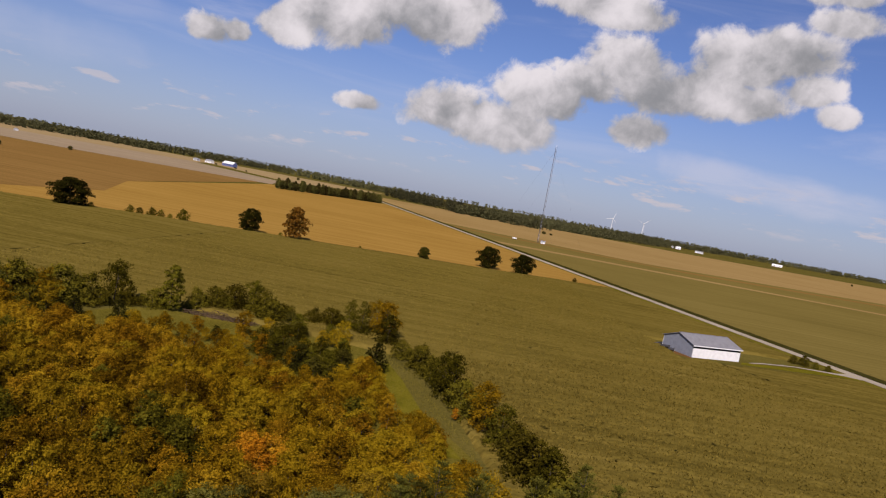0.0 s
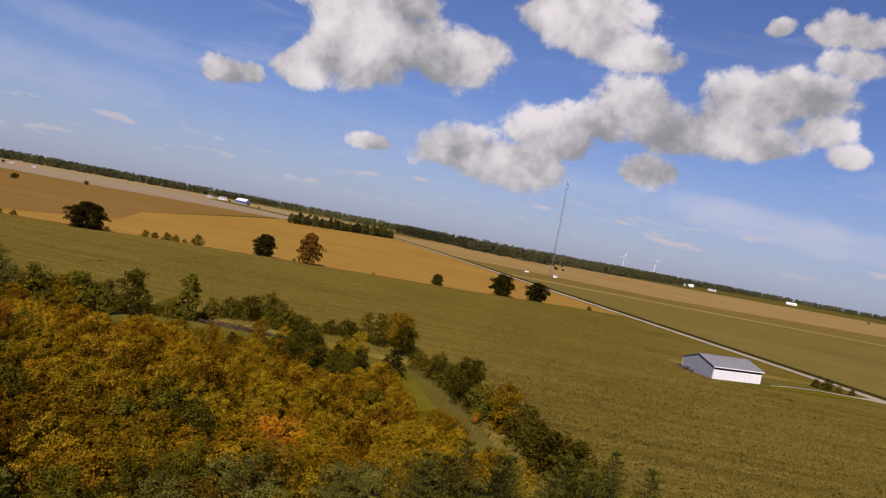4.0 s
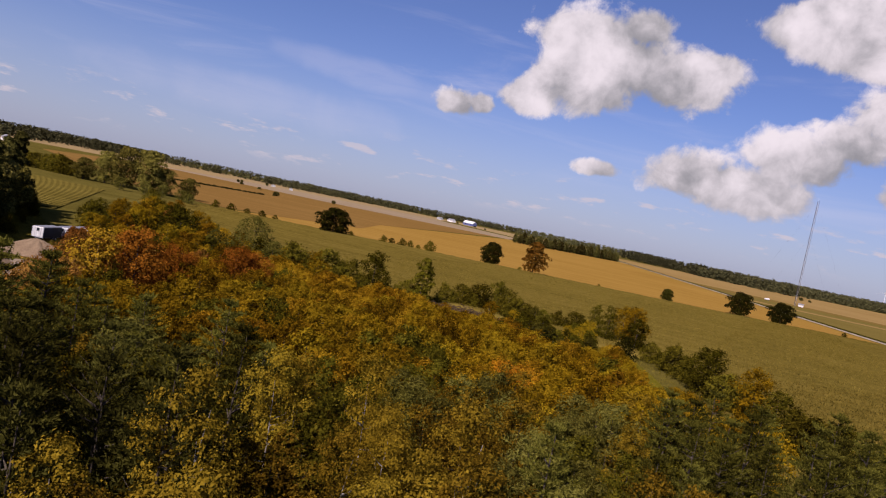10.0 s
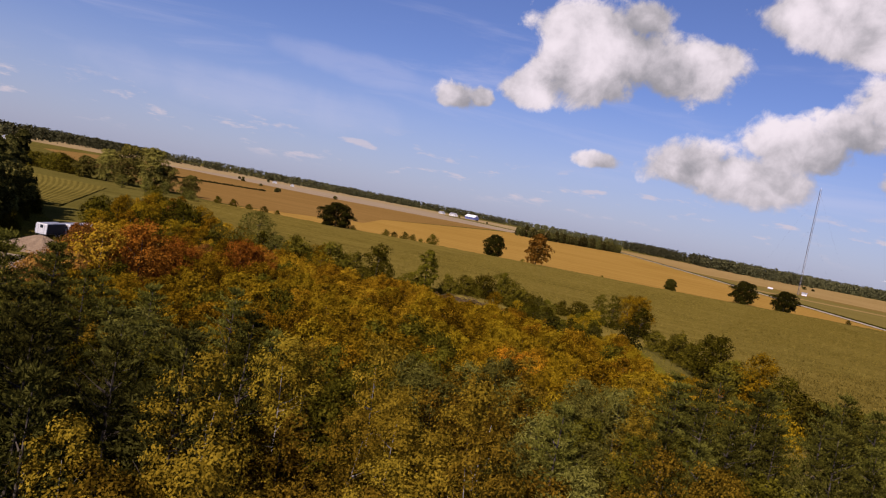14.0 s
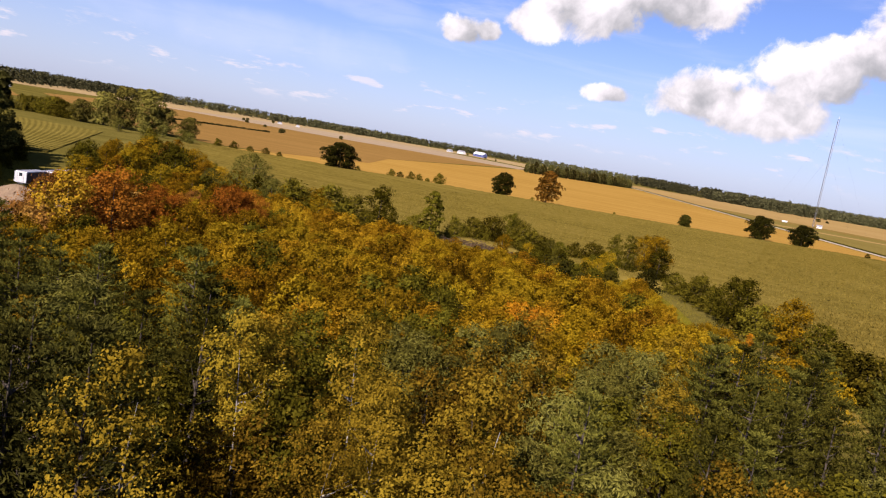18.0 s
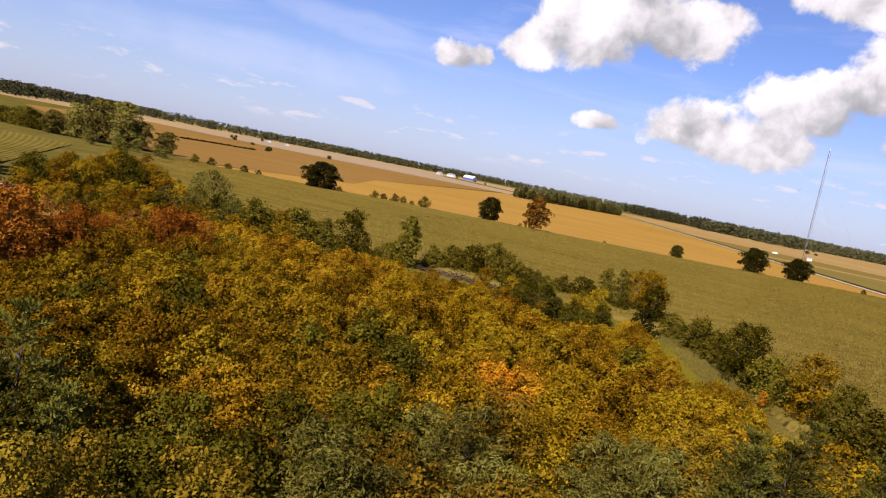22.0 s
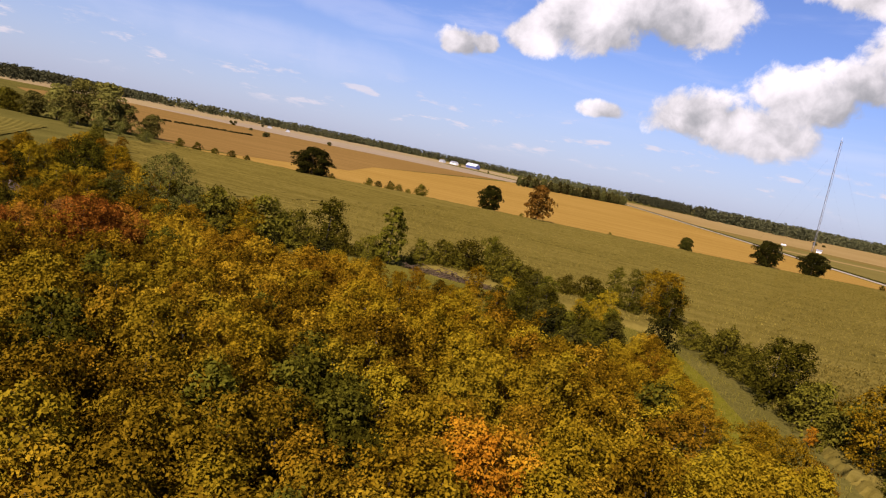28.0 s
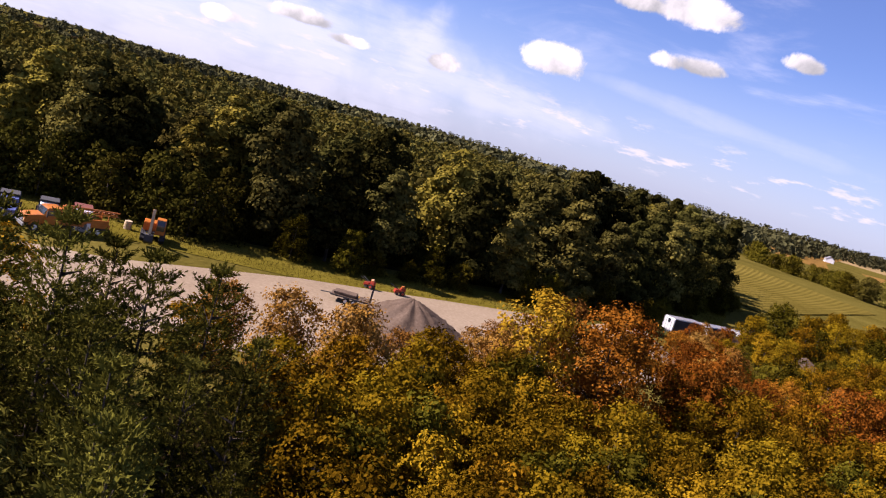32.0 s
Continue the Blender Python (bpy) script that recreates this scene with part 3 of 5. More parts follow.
def crop_patch(name, corners, step, height, mat, label, sides=(), relief=0.22, rows=0):
    """Standing crop as one uneven canopy over a four-cornered patch, lumpy along its rows."""
    a, b, c, d = (np.array(p) for p in corners)
    nu = max(2, int(max(np.linalg.norm(b - a), np.linalg.norm(c - d)) / step))
    nv = max(2, int(max(np.linalg.norm(d - a), np.linalg.norm(c - b)) / step))
    s, t = np.meshgrid(np.linspace(0, 1, nu), np.linspace(0, 1, nv))
    p = (a * (1 - s)[..., None] + b * s[..., None]) * (1 - t)[..., None] + (d * (1 - s)[..., None] + c * s[..., None]) * t[..., None]
    g = np.random.default_rng(5)
    z = height + g.normal(size=s.shape) * relief * 0.45 + g.normal(size=(nv, 1)) * relief * 0.12
    if rows:
        z = z + 0.09 * np.sin(2 * math.pi * rows * (t + 0.06 * np.sin(3.0 * s)))
    p = p + g.normal(size=p.shape) * step * 0.22
    for k in sides:
        if k == 0:
            z[0] = -0.1
        elif k == 1:
            z[:, -1] = -0.1
        elif k == 2:
            z[-1] = -0.1
        else:
            z[:, 0] = -0.1
    v = np.concatenate([p, z[..., None]], -1).reshape(-1, 3)
    i = np.arange(nu * nv).reshape(nv, nu)
    f = np.stack([i[:-1, :-1], i[:-1, 1:], i[1:, 1:], i[1:, :-1]], -1).reshape(-1, 4)
    return tagged(part(name, mesh_of(name, v, f, mat)), label, "crop", kind="stuff")


PLOT = earthy("pale_crop", (0.075, 0.058, 0.011), (0.102, 0.08, 0.016), (0.13, 0.1, 0.022), 0.03, 1.5)
NEAR = "dense ripening olive-green crop in the near field"
crop_patch("crop", [(27, 30), (240, -10), (94, 217), (4, 142)], 0.85, 0.8, CORN, NEAR, sides=(3, 0), relief=0.22)
crop_patch("crop", [(4, 136), (84, 200), uv(-42, 190), (36, 393)], 1.3, 0.8, CORN, NEAR, sides=(0, 2), relief=0.22)
crop_patch("crop", [(-112, 160), (9, 141), (43, 395), (-95, 350)], 1.3, 0.8, CORN, NEAR, sides=(0, 2))
crop_patch("crop", [(-224, 242), (-112, 160), (-95, 350), (-234, 298)], 1.3, 0.8, CORN, NEAR, sides=(0, 3, 2))
crop_patch("crop", [(81, 243), uv(-12, 24), uv(-12, 190), uv(-50, 190)], 1.3, 0.8, CORN, NEAR, sides=(0, 1, 2))
crop_patch("crop", [(97, 214), (236, -10), uv(-10, -170), uv(-12, 0)], 1.3, 0.8, CORN, "ripening olive-green crop beside the barn lane", sides=(2, 3))
crop_patch("crop", [(-168, 147), (-252, 252), (-322, 236), (-196, 142)], 0.5, 0.3, PLOT, "corn plot in curved rows beside the woodland", relief=0.12, rows=24)


def crop_tops(corners, count, seed):
    """Leaf tips that stand out of the crop, in rows."""
    r = np.random.default_rng(seed)
    a, b, c, d = (np.array(p) for p in corners)
    s, t = r.uniform(0.01, 0.99, (count, 1)), r.uniform(0.01, 0.99, (count, 1))
    p = (a * (1 - s) + b * s) * (1 - t) + (d * (1 - s) + c * s) * t
    across = np.array([-math.sin(radians(ROW)), math.cos(radians(ROW))])
    q = p @ across
    p = p + across * ((np.round(q / 0.76) * 0.76 - q)[:, None] * 0.7)
    turn = r.uniform(0, math.pi, count)
    side = np.stack([np.cos(turn), np.sin(turn)], 1) * r.uniform(0.06, 0.14, (count, 1))
    lean = r.normal(size=(count, 2)) * 0.16
    h = r.uniform(0.25, 0.6, (count, 1))
    z = np.full((count, 1), 0.62)
    v = np.stack([np.c_[p, z], np.c_[p + side + lean * 0.5, z + h * 0.55], np.c_[p + lean, z + h], np.c_[p - side + lean * 0.5, z + h * 0.55]], 1).reshape(-1, 3)
    ob = part("crop_tops", mesh_of("crop_tops", v, np.arange(count * 4).reshape(-1, 4), LEAF_CROP))
    return tagged(ob, "upright yellowing leaf tips of the near crop", "crop", kind="stuff")


LEAF_CROP = leafy("crop_leaves", (0.05, 0.039, 0.006), (0.125, 0.094, 0.016), (0.20, 0.15, 0.032))
crop_tops([(27, 30), (240, -10), (94, 217), (4, 142)], 95000, 61)
crop_tops([(4, 136), (84, 200), uv(-42, 190), (36, 393)], 45000, 62)
crop_tops([(-112, 160), (9, 141), (43, 395), (-95, 350)], 50000, 63)


# ---- barn ----
def barn():
    m = pose(89.6, 219.4, 0, 0, 0, 26.0)
    b = empty("barn", m, "white metal machine shed with a grey roof in the crop field", "barn")
    L, W, E, R, o = 21.5, 14.0, 4.2, 6.6, 0.45
    part("wall", boxed(0, L, 0, 0.15, 0, E - 1.05), WHITE, b, "white sunlit long wall")
    part("wall", boxed(0, L, W - 0.15, W, 0, E), WHITE, b)
    for x in (0.0, L - 0.15):
        bm = bmesh.new()
        prof = [(0.16, 0), (W - 0.16, 0), (W - 0.16, E), (W / 2, R), (0.16, E)]
        fs = bm.faces.new([bm.verts.new((x, y, z)) for y, z in prof])
        g = bmesh.ops.extrude_face_region(bm, geom=[fs])
        bmesh.ops.translate(bm, vec=(0.15, 0, 0), verts=[v for v in g["geom"] if isinstance(v, bmesh.types.BMVert)])
        bmesh.ops.recalc_face_normals(bm, faces=bm.faces)
        part("gable", bm, BARN_GABLE, b, "clad gable end, shade painted in as blue-grey")
    for s in (0, 1):
        y0, y1 = (-o, W / 2) if s == 0 else (W + o, W / 2)
        bm = bmesh.new()
        z0 = E - (R - E) / (W / 2) * o + 0.05
        vs = [bm.verts.new(p) for p in ((-o, y0, z0), (L + o, y0, z0), (L + o, y1, R + 0.05), (-o, y1, R + 0.05))]
        fs = bm.faces.new(vs)
        g = bmesh.ops.extrude_face_region(bm, geom=[fs])
        bmesh.ops.translate(bm, vec=(0, 0, 0.12), verts=[v for v in g["geom"] if isinstance(v, bmesh.types.BMVert)])
        bmesh.ops.recalc_face_normals(bm, faces=bm.faces)
        roof = part("roof", bm, BARN_ROOF, b, "grey ribbed steel roof slope")
        for i in range(22):
            x = i * L / 21
            part("rib", rodded((x, y0, z0 + 0.13), (x, y1, R + 0.19), 0.035, seg=4), BARN_ROOF, roof)
    # Black strip between the wall top and the eave.
    part("eave_gap", boxed(0.2, L - 0.2, 0.05, 0.12, E - 1.05, E - 0.05), BLACK, b, "black strip under the eave")
    part("fascia", boxed(-o, L + o, -o - 0.04, -o, E - 0.32, E - 0.02), WHITE, b)
    part("ridge_cap", boxed(-o, L + o, W / 2 - 0.25, W / 2 + 0.25, R + 0.16, R + 0.26), BARN_ROOF, b)
    for x in (0.0, L):
        part("corner_trim", boxed(x - 0.06, x + 0.06, -0.05, 0.0, 0, E - 0.5), BARN_ROOF, b)
    return b


barn()


# ---- mast and its cabins ----
def mast():
    b = empty("radio_mast", pose(113.7, 867, 0), "tall thin guyed lattice radio mast in the fields", "radio mast")
    H, w = 116.0, 0.95
    for i in range(3):
        a = 2 * math.pi * i / 3
        part("leg", rodded((w * math.cos(a), w * math.sin(a), 0), (w * math.cos(a), w * math.sin(a), H), 0.16, seg=5), DARK_STEEL, b)
    bm = bmesh.new()
    for k in range(int(H / 2.4)):
        for i in range(3):
            a, c = 2 * math.pi * i / 3, 2 * math.pi * (i + 1) / 3
            p, q = (w * math.cos(a), w * math.sin(a), k * 2.4), (w * math.cos(c), w * math.sin(c), k * 2.4 + 2.4)
            rod(bm, p, q, 0.055, seg=3)
    part("bracing", bm, STEEL, b)
    for h in (38, 76, 112):
        for i in range(3):
            a = 2 * math.pi * i / 3 + 0.4
            part("guy_wire", rodded((0, 0, h), (h * 0.55 * math.cos(a), h * 0.55 * math.sin(a), 0), 0.02, seg=3), DARK_STEEL, b)
    part("beacon", rodded((0, 0, H), (0, 0, H + 3), 0.15, 0.05), WHITE, b)
    return b


mast()

# ---- trees ----
LEAF_TURN = leafy("turning_leaves", (0.0225, 0.013, 0.0025), (0.0575, 0.028, 0.0045), (0.12, 0.045, 0.007))
LEAF_COPPER = leafy("copper_leaves", (0.075, 0.035, 0.006), (0.19, 0.088, 0.015), (0.275, 0.145, 0.034))
LEAF_WOODDARK = leafy("deep_woodland_leaves", (0.009, 0.0088, 0.002), (0.026, 0.0245, 0.0055), (0.054, 0.049, 0.012))
LEAF_WOODGOLD = leafy("yellowing_woodland_leaves", (0.05, 0.041, 0.006), (0.135, 0.108, 0.016), (0.22, 0.17, 0.03))
LEAF_HEDGE = leafy("hedge_leaves", (0.02, 0.0165, 0.0014), (0.058, 0.047, 0.0042), (0.112, 0.088, 0.0092))
LEAF_SHRUB = leafy("grey_green_shrub_leaves", (0.017, 0.0155, 0.0022), (0.05, 0.0445, 0.0068), (0.098, 0.085, 0.016))
LEAF_WOODOLIVE = leafy("olive_woodland_leaves", (0.026, 0.022, 0.005), (0.082, 0.069, 0.015), (0.15, 0.123, 0.03))
KINDS = {
    "amber": [tree_meshes(20 + i, 6.6, 4.9, 0.9, 4800, 0.102, LEAF_AMBER, BARK, 24, lump=0.9, sprig=12, tuft=1.5) for i in range(5)],
    "yellow": [tree_meshes(30 + i, 6.4, 4.9, 0.9, 4800, 0.102, LEAF_YELLOW, BARK, 24, lump=0.9, sprig=12, tuft=1.5) for i in range(5)],
    "olive": [tree_meshes(36 + i, 6.5, 4.9, 0.8, 4800, 0.102, LEAF_OLIVE, BARK, 24, lump=0.9, sprig=12, tuft=1.5) for i in range(5)],
    "orange": [tree_meshes(45 + i, 6.8, 4.8, 1.0, 4800, 0.102, LEAF_ORANGE, BARK, 24, lump=0.9, sprig=12, tuft=1.5) for i in range(2)],
    "red": [tree_meshes(50 + i, 10.0, 7.5, 1.2, 9000, 0.115, LEAF_RED, BARK, 34, trunk=0.16, sprig=12, tuft=1.6) for i in range(3)],
    "green": [tree_meshes(60 + i, 6.4, 5.8, 0.2, 4600, 0.125, LEAF_GREEN, BARK, 26, "dome", lump=0.9, sprig=7, tuft=1.2) for i in range(3)],
    "silver": [tree_meshes(70 + i, 9.4, 5.2, 0.6, 7500, 0.10, LEAF_SILVER, BARK, 36, lump=0.85, long=1.5, wide=0.30, sprig=10, tuft=1.5) for i in range(4)],
    "birch": [tree_meshes(80 + i, 12.5, 5.6, 1.2, 12000, 0.066, LEAF_BIRCH, BIRCH, 28, "column", 0.085, 1.05, droop=0.3, sprig=16, tuft=2.0) for i in range(4)],
    "pine": [pine_meshes(90 + i, 11.5, 6.4, LEAF_PINE, BARK) for i in range(4)],
    "dark_pine": [pine_meshes(95 + i, 12.0, 6.8, LEAF_PINEDARK, BARK) for i in range(3)],
    "gold": [tree_meshes(100 + i, 6.5, 4.4, 0.8, 5000, 0.085, LEAF_GOLD, BARK, 24, lump=0.9, sprig=9, tuft=1.4) for i in range(2)],
    "copper": [tree_meshes(105 + i, 8.6, 6.4, 0.3, 8000, 0.112, LEAF_COPPER, BARK, 40, lump=0.9, sprig=12, tuft=1.6) for i in range(3)],
    "oak": [tree_meshes(110 + i, 13.5, 15.0, 0.5, 12000, 0.30, LEAF_DARK, BARK, 60, trunk=0.45, lump=0.85) for i in range(3)],
    "great": [tree_meshes(180 + i, 21.0, 17.0, 0.8, 9000, 0.40, LEAF_GREAT, BARK, 40, "round", 0.5, 1.05) for i in range(2)],
    "turning": [tree_meshes(116, 16.0, 12.0, 1.5, 3800, 0.42, LEAF_TURN, BARK, 56, "column", trunk=0.4)],
    "wood_dark": [tree_meshes(190 + i, 19.5, 9.5, 2.0, 8500, 0.31, LEAF_WOODDARK, BARK, 26, ("cone", "round", "dome")[i], 0.3, 1.2) for i in range(3)],
    "wood": [tree_meshes(120 + i, 19.5, 10.5, 2.5, 9000, 0.31, (LEAF_WOOD, LEAF_WOODOLIVE, LEAF_WOODOLIVE, LEAF_WOOD, LEAF_WOODDARK, LEAF_WOODGOLD)[i], BARK, 24, ("column", "round", "dome")[i % 3], 0.3, 1.25) for i in range(6)],
    "shrub": [tree_meshes(200 + i, 12.0, 14.0, 0.0, 9000, 0.15, LEAF_SHRUB, BARK, 56, "dome", 0.2, 0.85, sprig=7, tuft=1.5) for i in range(2)],
    "bush": [tree_meshes(130 + i, 4.2, 5.2, 0.0, 3600, 0.125, LEAF_HEDGE, BARK, 28, "dome", 0.08, 0.95, sprig=7, tuft=1.2) for i in range(3)],
    "tall_green": [tree_meshes(170 + i, 9.2, 6.0, 0.4, 8500, 0.098, LEAF_GREEN, BARK, 28, "dome", lump=0.95, sprig=14, tuft=1.6) for i in range(4)],
    "tall_yellow": [tree_meshes(175 + i, 9.4, 6.0, 0.6, 8500, 0.088, LEAF_BIRCH, BARK, 28, lump=1.0, sprig=14, tuft=1.7) for i in range(4)],
    "cedar": [tree_meshes(140 + i, 5.6, 5.2, 0.0, 2400, 0.16, (LEAF_DARK, LEAF_CEDAR)[i], BARK, 44, "dome", 0.12) for i in range(2)],
    "poplar": [tree_meshes(150, 8.5, 4.4, 0.3, 3200, 0.17, LEAF_GREEN, BARK, 30, "column", 0.15)],
    "spruce": [tree_meshes(160 + i, 16.0, 8.0, 0.5, 1300, 0.75, LEAF_WOOD, BARK, 30, "column", 0.25) for i in range(2)],
}
LABELS = {
    "amber": "young tree with amber and olive autumn leaves",
    "yellow": "young tree with yellow-green autumn leaves",
    "olive": "young tree with dull olive-brown leaves",
    "orange": "young tree turned bright orange in the stand",
    "red": "russet red autumn tree at the yard's edge",
    "green": "leafy green young tree",
    "tall_green": "full leafy green tree",
    "tall_yellow": "tall tree with yellow-green autumn leaves",
    "silver": "silvery green slender-leaved tree",
    "birch": "birch with white stem and yellowing leaves",
    "pine": "dusty grey-green pine with long needles",
    "dark_pine": "dark full pine among the mixed trees, needles darkened for shade",
    "gold": "small tree with golden yellow leaves",
    "copper": "copper-brown autumn tree beside the gravel yard",
    "oak": "broad dark green tree standing on the field edge",
    "great": "great spreading green tree beyond the corn plot",
    "turning": "tall tree turning red on the field edge",
    "wood": "tall woodland tree in dull late-summer green",
    "wood_dark": "tall dark evergreen at the woodland edge",
    "bush": "dense green hedgerow bush",
    "cedar": "dense dark green conical cedar",
    "shrub": "large grey-green shrub tree leafy to the ground",
    "poplar": "slim upright green tree in the hedgerow",
    "spruce": "dark spruce in a windbreak row",
}
GROUPS = {"amber": "young stand", "olive": "young stand", "yellow": "young stand", "wood": "woodland edge", "bush": "hedgerow", "oak": "field edge trees", "spruce": "windbreak", "birch": "birches", "pine": "pines", "dark_pine": "pines"}
NAMES = {"birch": "birch", "pine": "pine", "dark_pine": "pine", "bush": "bush", "cedar": "cedar", "spruce": "spruce", "amber": "young_tree", "olive": "young_tree", "yellow": "sapling", "wood": "woodland_tree", "wood_dark": "woodland_tree", "silver": "willow", "oak": "oak", "copper": "autumn_tree", "red": "autumn_tree"}


def grow(kind, x, y, scale=1.0, tall=1.0, label=""):
    ms = KINDS[kind]
    name = NAMES.get(kind, "tree")
    return tree(ms[int(rng.integers(len(ms)))], stand(x, y, None, scale, tall), label or LABELS[kind], name, name.replace("_", " "), GROUPS.get(kind, ""))


def sized(kind, x, y, h, w, h0, w0):
    return grow(kind, x, y, w / w0, (h / h0) / (w / w0))


def inside(x, y, poly):
    hit = False
    for (x1, y1), (x2, y2) in zip(poly, poly[1:] + poly[:1]):
        if (y1 > y) != (y2 > y) and x < (x2 - x1) * (y - y1) / (y2 - y1) + x1:
            hit = not hit
    return hit


def scatter(poly, step, jitter=0.42):
    xs, ys = [p[0] for p in poly], [p[1] for p in poly]
    row = 0
    y = min(ys)
    while y < max(ys):
        x = min(xs) + (row % 2) * step / 2
        while x < max(xs):
            p = (x + rng.uniform(-jitter, jitter) * step, y + rng.uniform(-jitter, jitter) * step)
            if inside(*p, poly):
                yield p
            x += step
        y += step * 0.87
        row += 1


def near(x, y, px, py, r):
    return (x - px) ** 2 + (y - py) ** 2 < r * r


# the young stand of autumn trees
STAND = [(-66, 84), (-69, 98), (-65, 109), (-53, 104.5), (-45, 105), (-37, 103), (-29, 103), (-22, 100), (-18, 95.5), (-13, 93), (-8, 86.5), (-2, 84.5), (3, 78), (9.5, 70), (16, 60), (-6, 46), (-30, 42), (-42, 36), (-53, 33), (-60, 44), (-66, 60), (-68, 72)]
for x, y in scatter(STAND, 3.85):
    if near(x, y, -12.8, 61.5, 2.6) or near(x, y, -62, 60, 3.6) or near(x, y, -58.5, 65.5, 4.0) or near(x, y, -67, 64, 3.5) or near(x, y, -63, 54.5, 2.5):
        continue
    warm = -0.02 * x + rng.normal() * 0.22 - 0.004 * (y - 70)
    q = rng.uniform()
    if near(x, y, -25, 64, 3.2):
        kind = "green"
    elif near(x, y, -62.5, 87, 5.0):
        kind = "red"
    elif y < 50 and q < 0.10:
        kind = "green"
    elif q < 0.04:
        kind = "green"
    elif x < -17 and y < 72 + 0.35 * (x + 24) + rng.normal() * 6:
        kind = "olive" if q < 0.82 else "green" if q < 0.87 else "amber"
    elif warm > 0.62:
        kind = "amber" if q > 0.72 or y > 92 else "olive"
    else:
        kind = "amber" if q > (0.86 if x > -34 else 0.35) else "yellow"
    s = rng.uniform(0.92, 1.14) * (0.86 if kind == "red" else 1.0)
    grow(kind, x, y, s, rng.uniform(0.9, 1.1))
for x, y in ((-12.2, 60.6), (-13.6, 62.6), (-11.2, 63.0)):
    grow("orange", x, y, 1.06)

# taller mixed trees below the start of the flight
for x, y in scatter([(-34, 10), (-36, 46), (-8, 47), (4, 56), (22, 56), (26, 36), (14, 6), (6, -10), (-22, -10)], 4.3):
    q = rng.uniform()
    if x > 1 + (y - 30) * 0.05 and y > 22:
        kind = "pine" if q < 0.62 else "green" if q < 0.85 else "silver"
    elif y < 24 and x > -20:
        kind = ("birch" if q < 0.42 else "yellow" if q < 0.85 else "green") if x > -8 else "birch" if q < 0.38 else "yellow" if q < 0.55 else "green" if q < 0.88 else "pine"
    elif x < -20 and y < 34:
        kind = "pine" if q < 0.38 else "green" if q < 0.72 else "yellow" if q < 0.9 else "silver"
    else:
        kind = ("green" if q < 0.7 else "silver" if q < 0.8 else "pine") if x < -14 else "silver" if q < 0.3 else "green" if q < 0.55 else "yellow" if q < 0.96 else "pine"
    if x < -18 and y > 35 and q < 0.85:
        grow("olive" if q < 0.45 else "amber", x, y, rng.uniform(0.92, 1.1))
        continue
    if x < -16 and y < 17 and q < 0.85:
        kind = "dark_pine"
    kind = {"green": "tall_green", "yellow": "tall_yellow"}.get(kind, kind)
    k = {"pine": 0.95, "cedar": 1.6}.get(kind, 1.0)
    grow(kind, x, y, k * rng.uniform(0.85, 1.08))
for x, y in scatter([(-51, 15), (-36, 12), (-35, 36), (-46, 35), (-51, 28)], 4.4):
    grow("pine", x, y, rng.uniform(0.6, 0.85))
grow("gold", -27, 37.5, 1.05, 1.05)

# dark pines and copper trees between the flight and the yard
for x, y, s in ((-44, 25, 1.12), (-43.5, 29, 1.05), (-46, 31.5, 1.0), (-40, 21, 1.1), (-47, 21, 1.05), (-39, 28, 0.95), (-49, 26, 0.95), (-37, 15, 1.1), (-44, 14, 1.1), (-38, 34, 0.85)):
    grow("pine", x, y, s)
for x, y, k, s in ((-54, 19, "gold", 1.45), (-60, 35.5, "copper", 0.92), (-58, 40, "copper", 1.0), (-63, 41, "copper", 0.7), (-64, 47, "copper", 0.5), (-60, 46, "amber", 0.8), (-66, 53, "copper", 0.85), (-69, 58, "copper", 1.2), (-63, 52, "copper", 0.8), (-62, 60, "red", 1.2), (-67, 64, "red", 1.05), (-63, 54.5, "gold", 1.75), (-75, 61, "gold", 1.05), (-79, 77, "red", 0.72), (-82, 80, "red", 0.62), (-76, 78, "copper", 0.8), (-85, 86, "copper", 0.75), (-72, 84, "red", 0.7), (-68, 78, "red", 0.75), (-77, 88, "amber", 1.0), (-70, 92, "amber", 0.95), (-80, 97, "copper", 0.7), (-52, 41, "olive", 1.0), (-50, 45, "amber", 1.0), (-54, 49, "olive", 1.0), (-48, 38, "green", 1.0), (-57, 53, "amber", 1.0)):
    grow(k, x, y, s)

# scrub and trees between the stand, the corn plot and the near field
for x, y, k, s in ((-91, 130, "shrub", 1.0), (-83, 126, "shrub", 0.66), (-99, 127, "shrub", 0.6), (-80, 131, "shrub", 0.52), (-78, 113, "green", 0.9), (-86, 112, "bush", 1.1), (-96, 120, "green", 0.9), (-93, 105, "bush", 0.9), (-100, 112, "bush", 1.0), (-104, 128, "bush", 1.1), (-112, 134, "green", 1.35), (-119, 139, "green", 1.5), (-127, 146, "green", 1.5), (-121, 149, "yellow", 1.4), (-133, 152, "copper", 0.9), (-115, 150, "bush", 1.2), (-139, 158, "bush", 1.3), (-148, 168, "bush", 1.4), (-158, 180, "bush", 1.3), (-170, 192, "bush", 1.4), (-106, 143, "bush", 1.1), (-137, 131, "bush", 1.3), (-143, 134, "bush", 1.4), (-131, 124, "green", 1.3), (-150, 146, "bush", 1.0), (-128, 134, "yellow", 1.2), (-183, 205, "bush", 1.3), (-197, 220, "bush", 1.3), (-212, 236, "bush", 1.5), (-90, 98, "bush", 0.8), (-98, 96, "bush", 0.7), (-108, 118, "bush", 0.9)):
    grow(k, x, y, s)

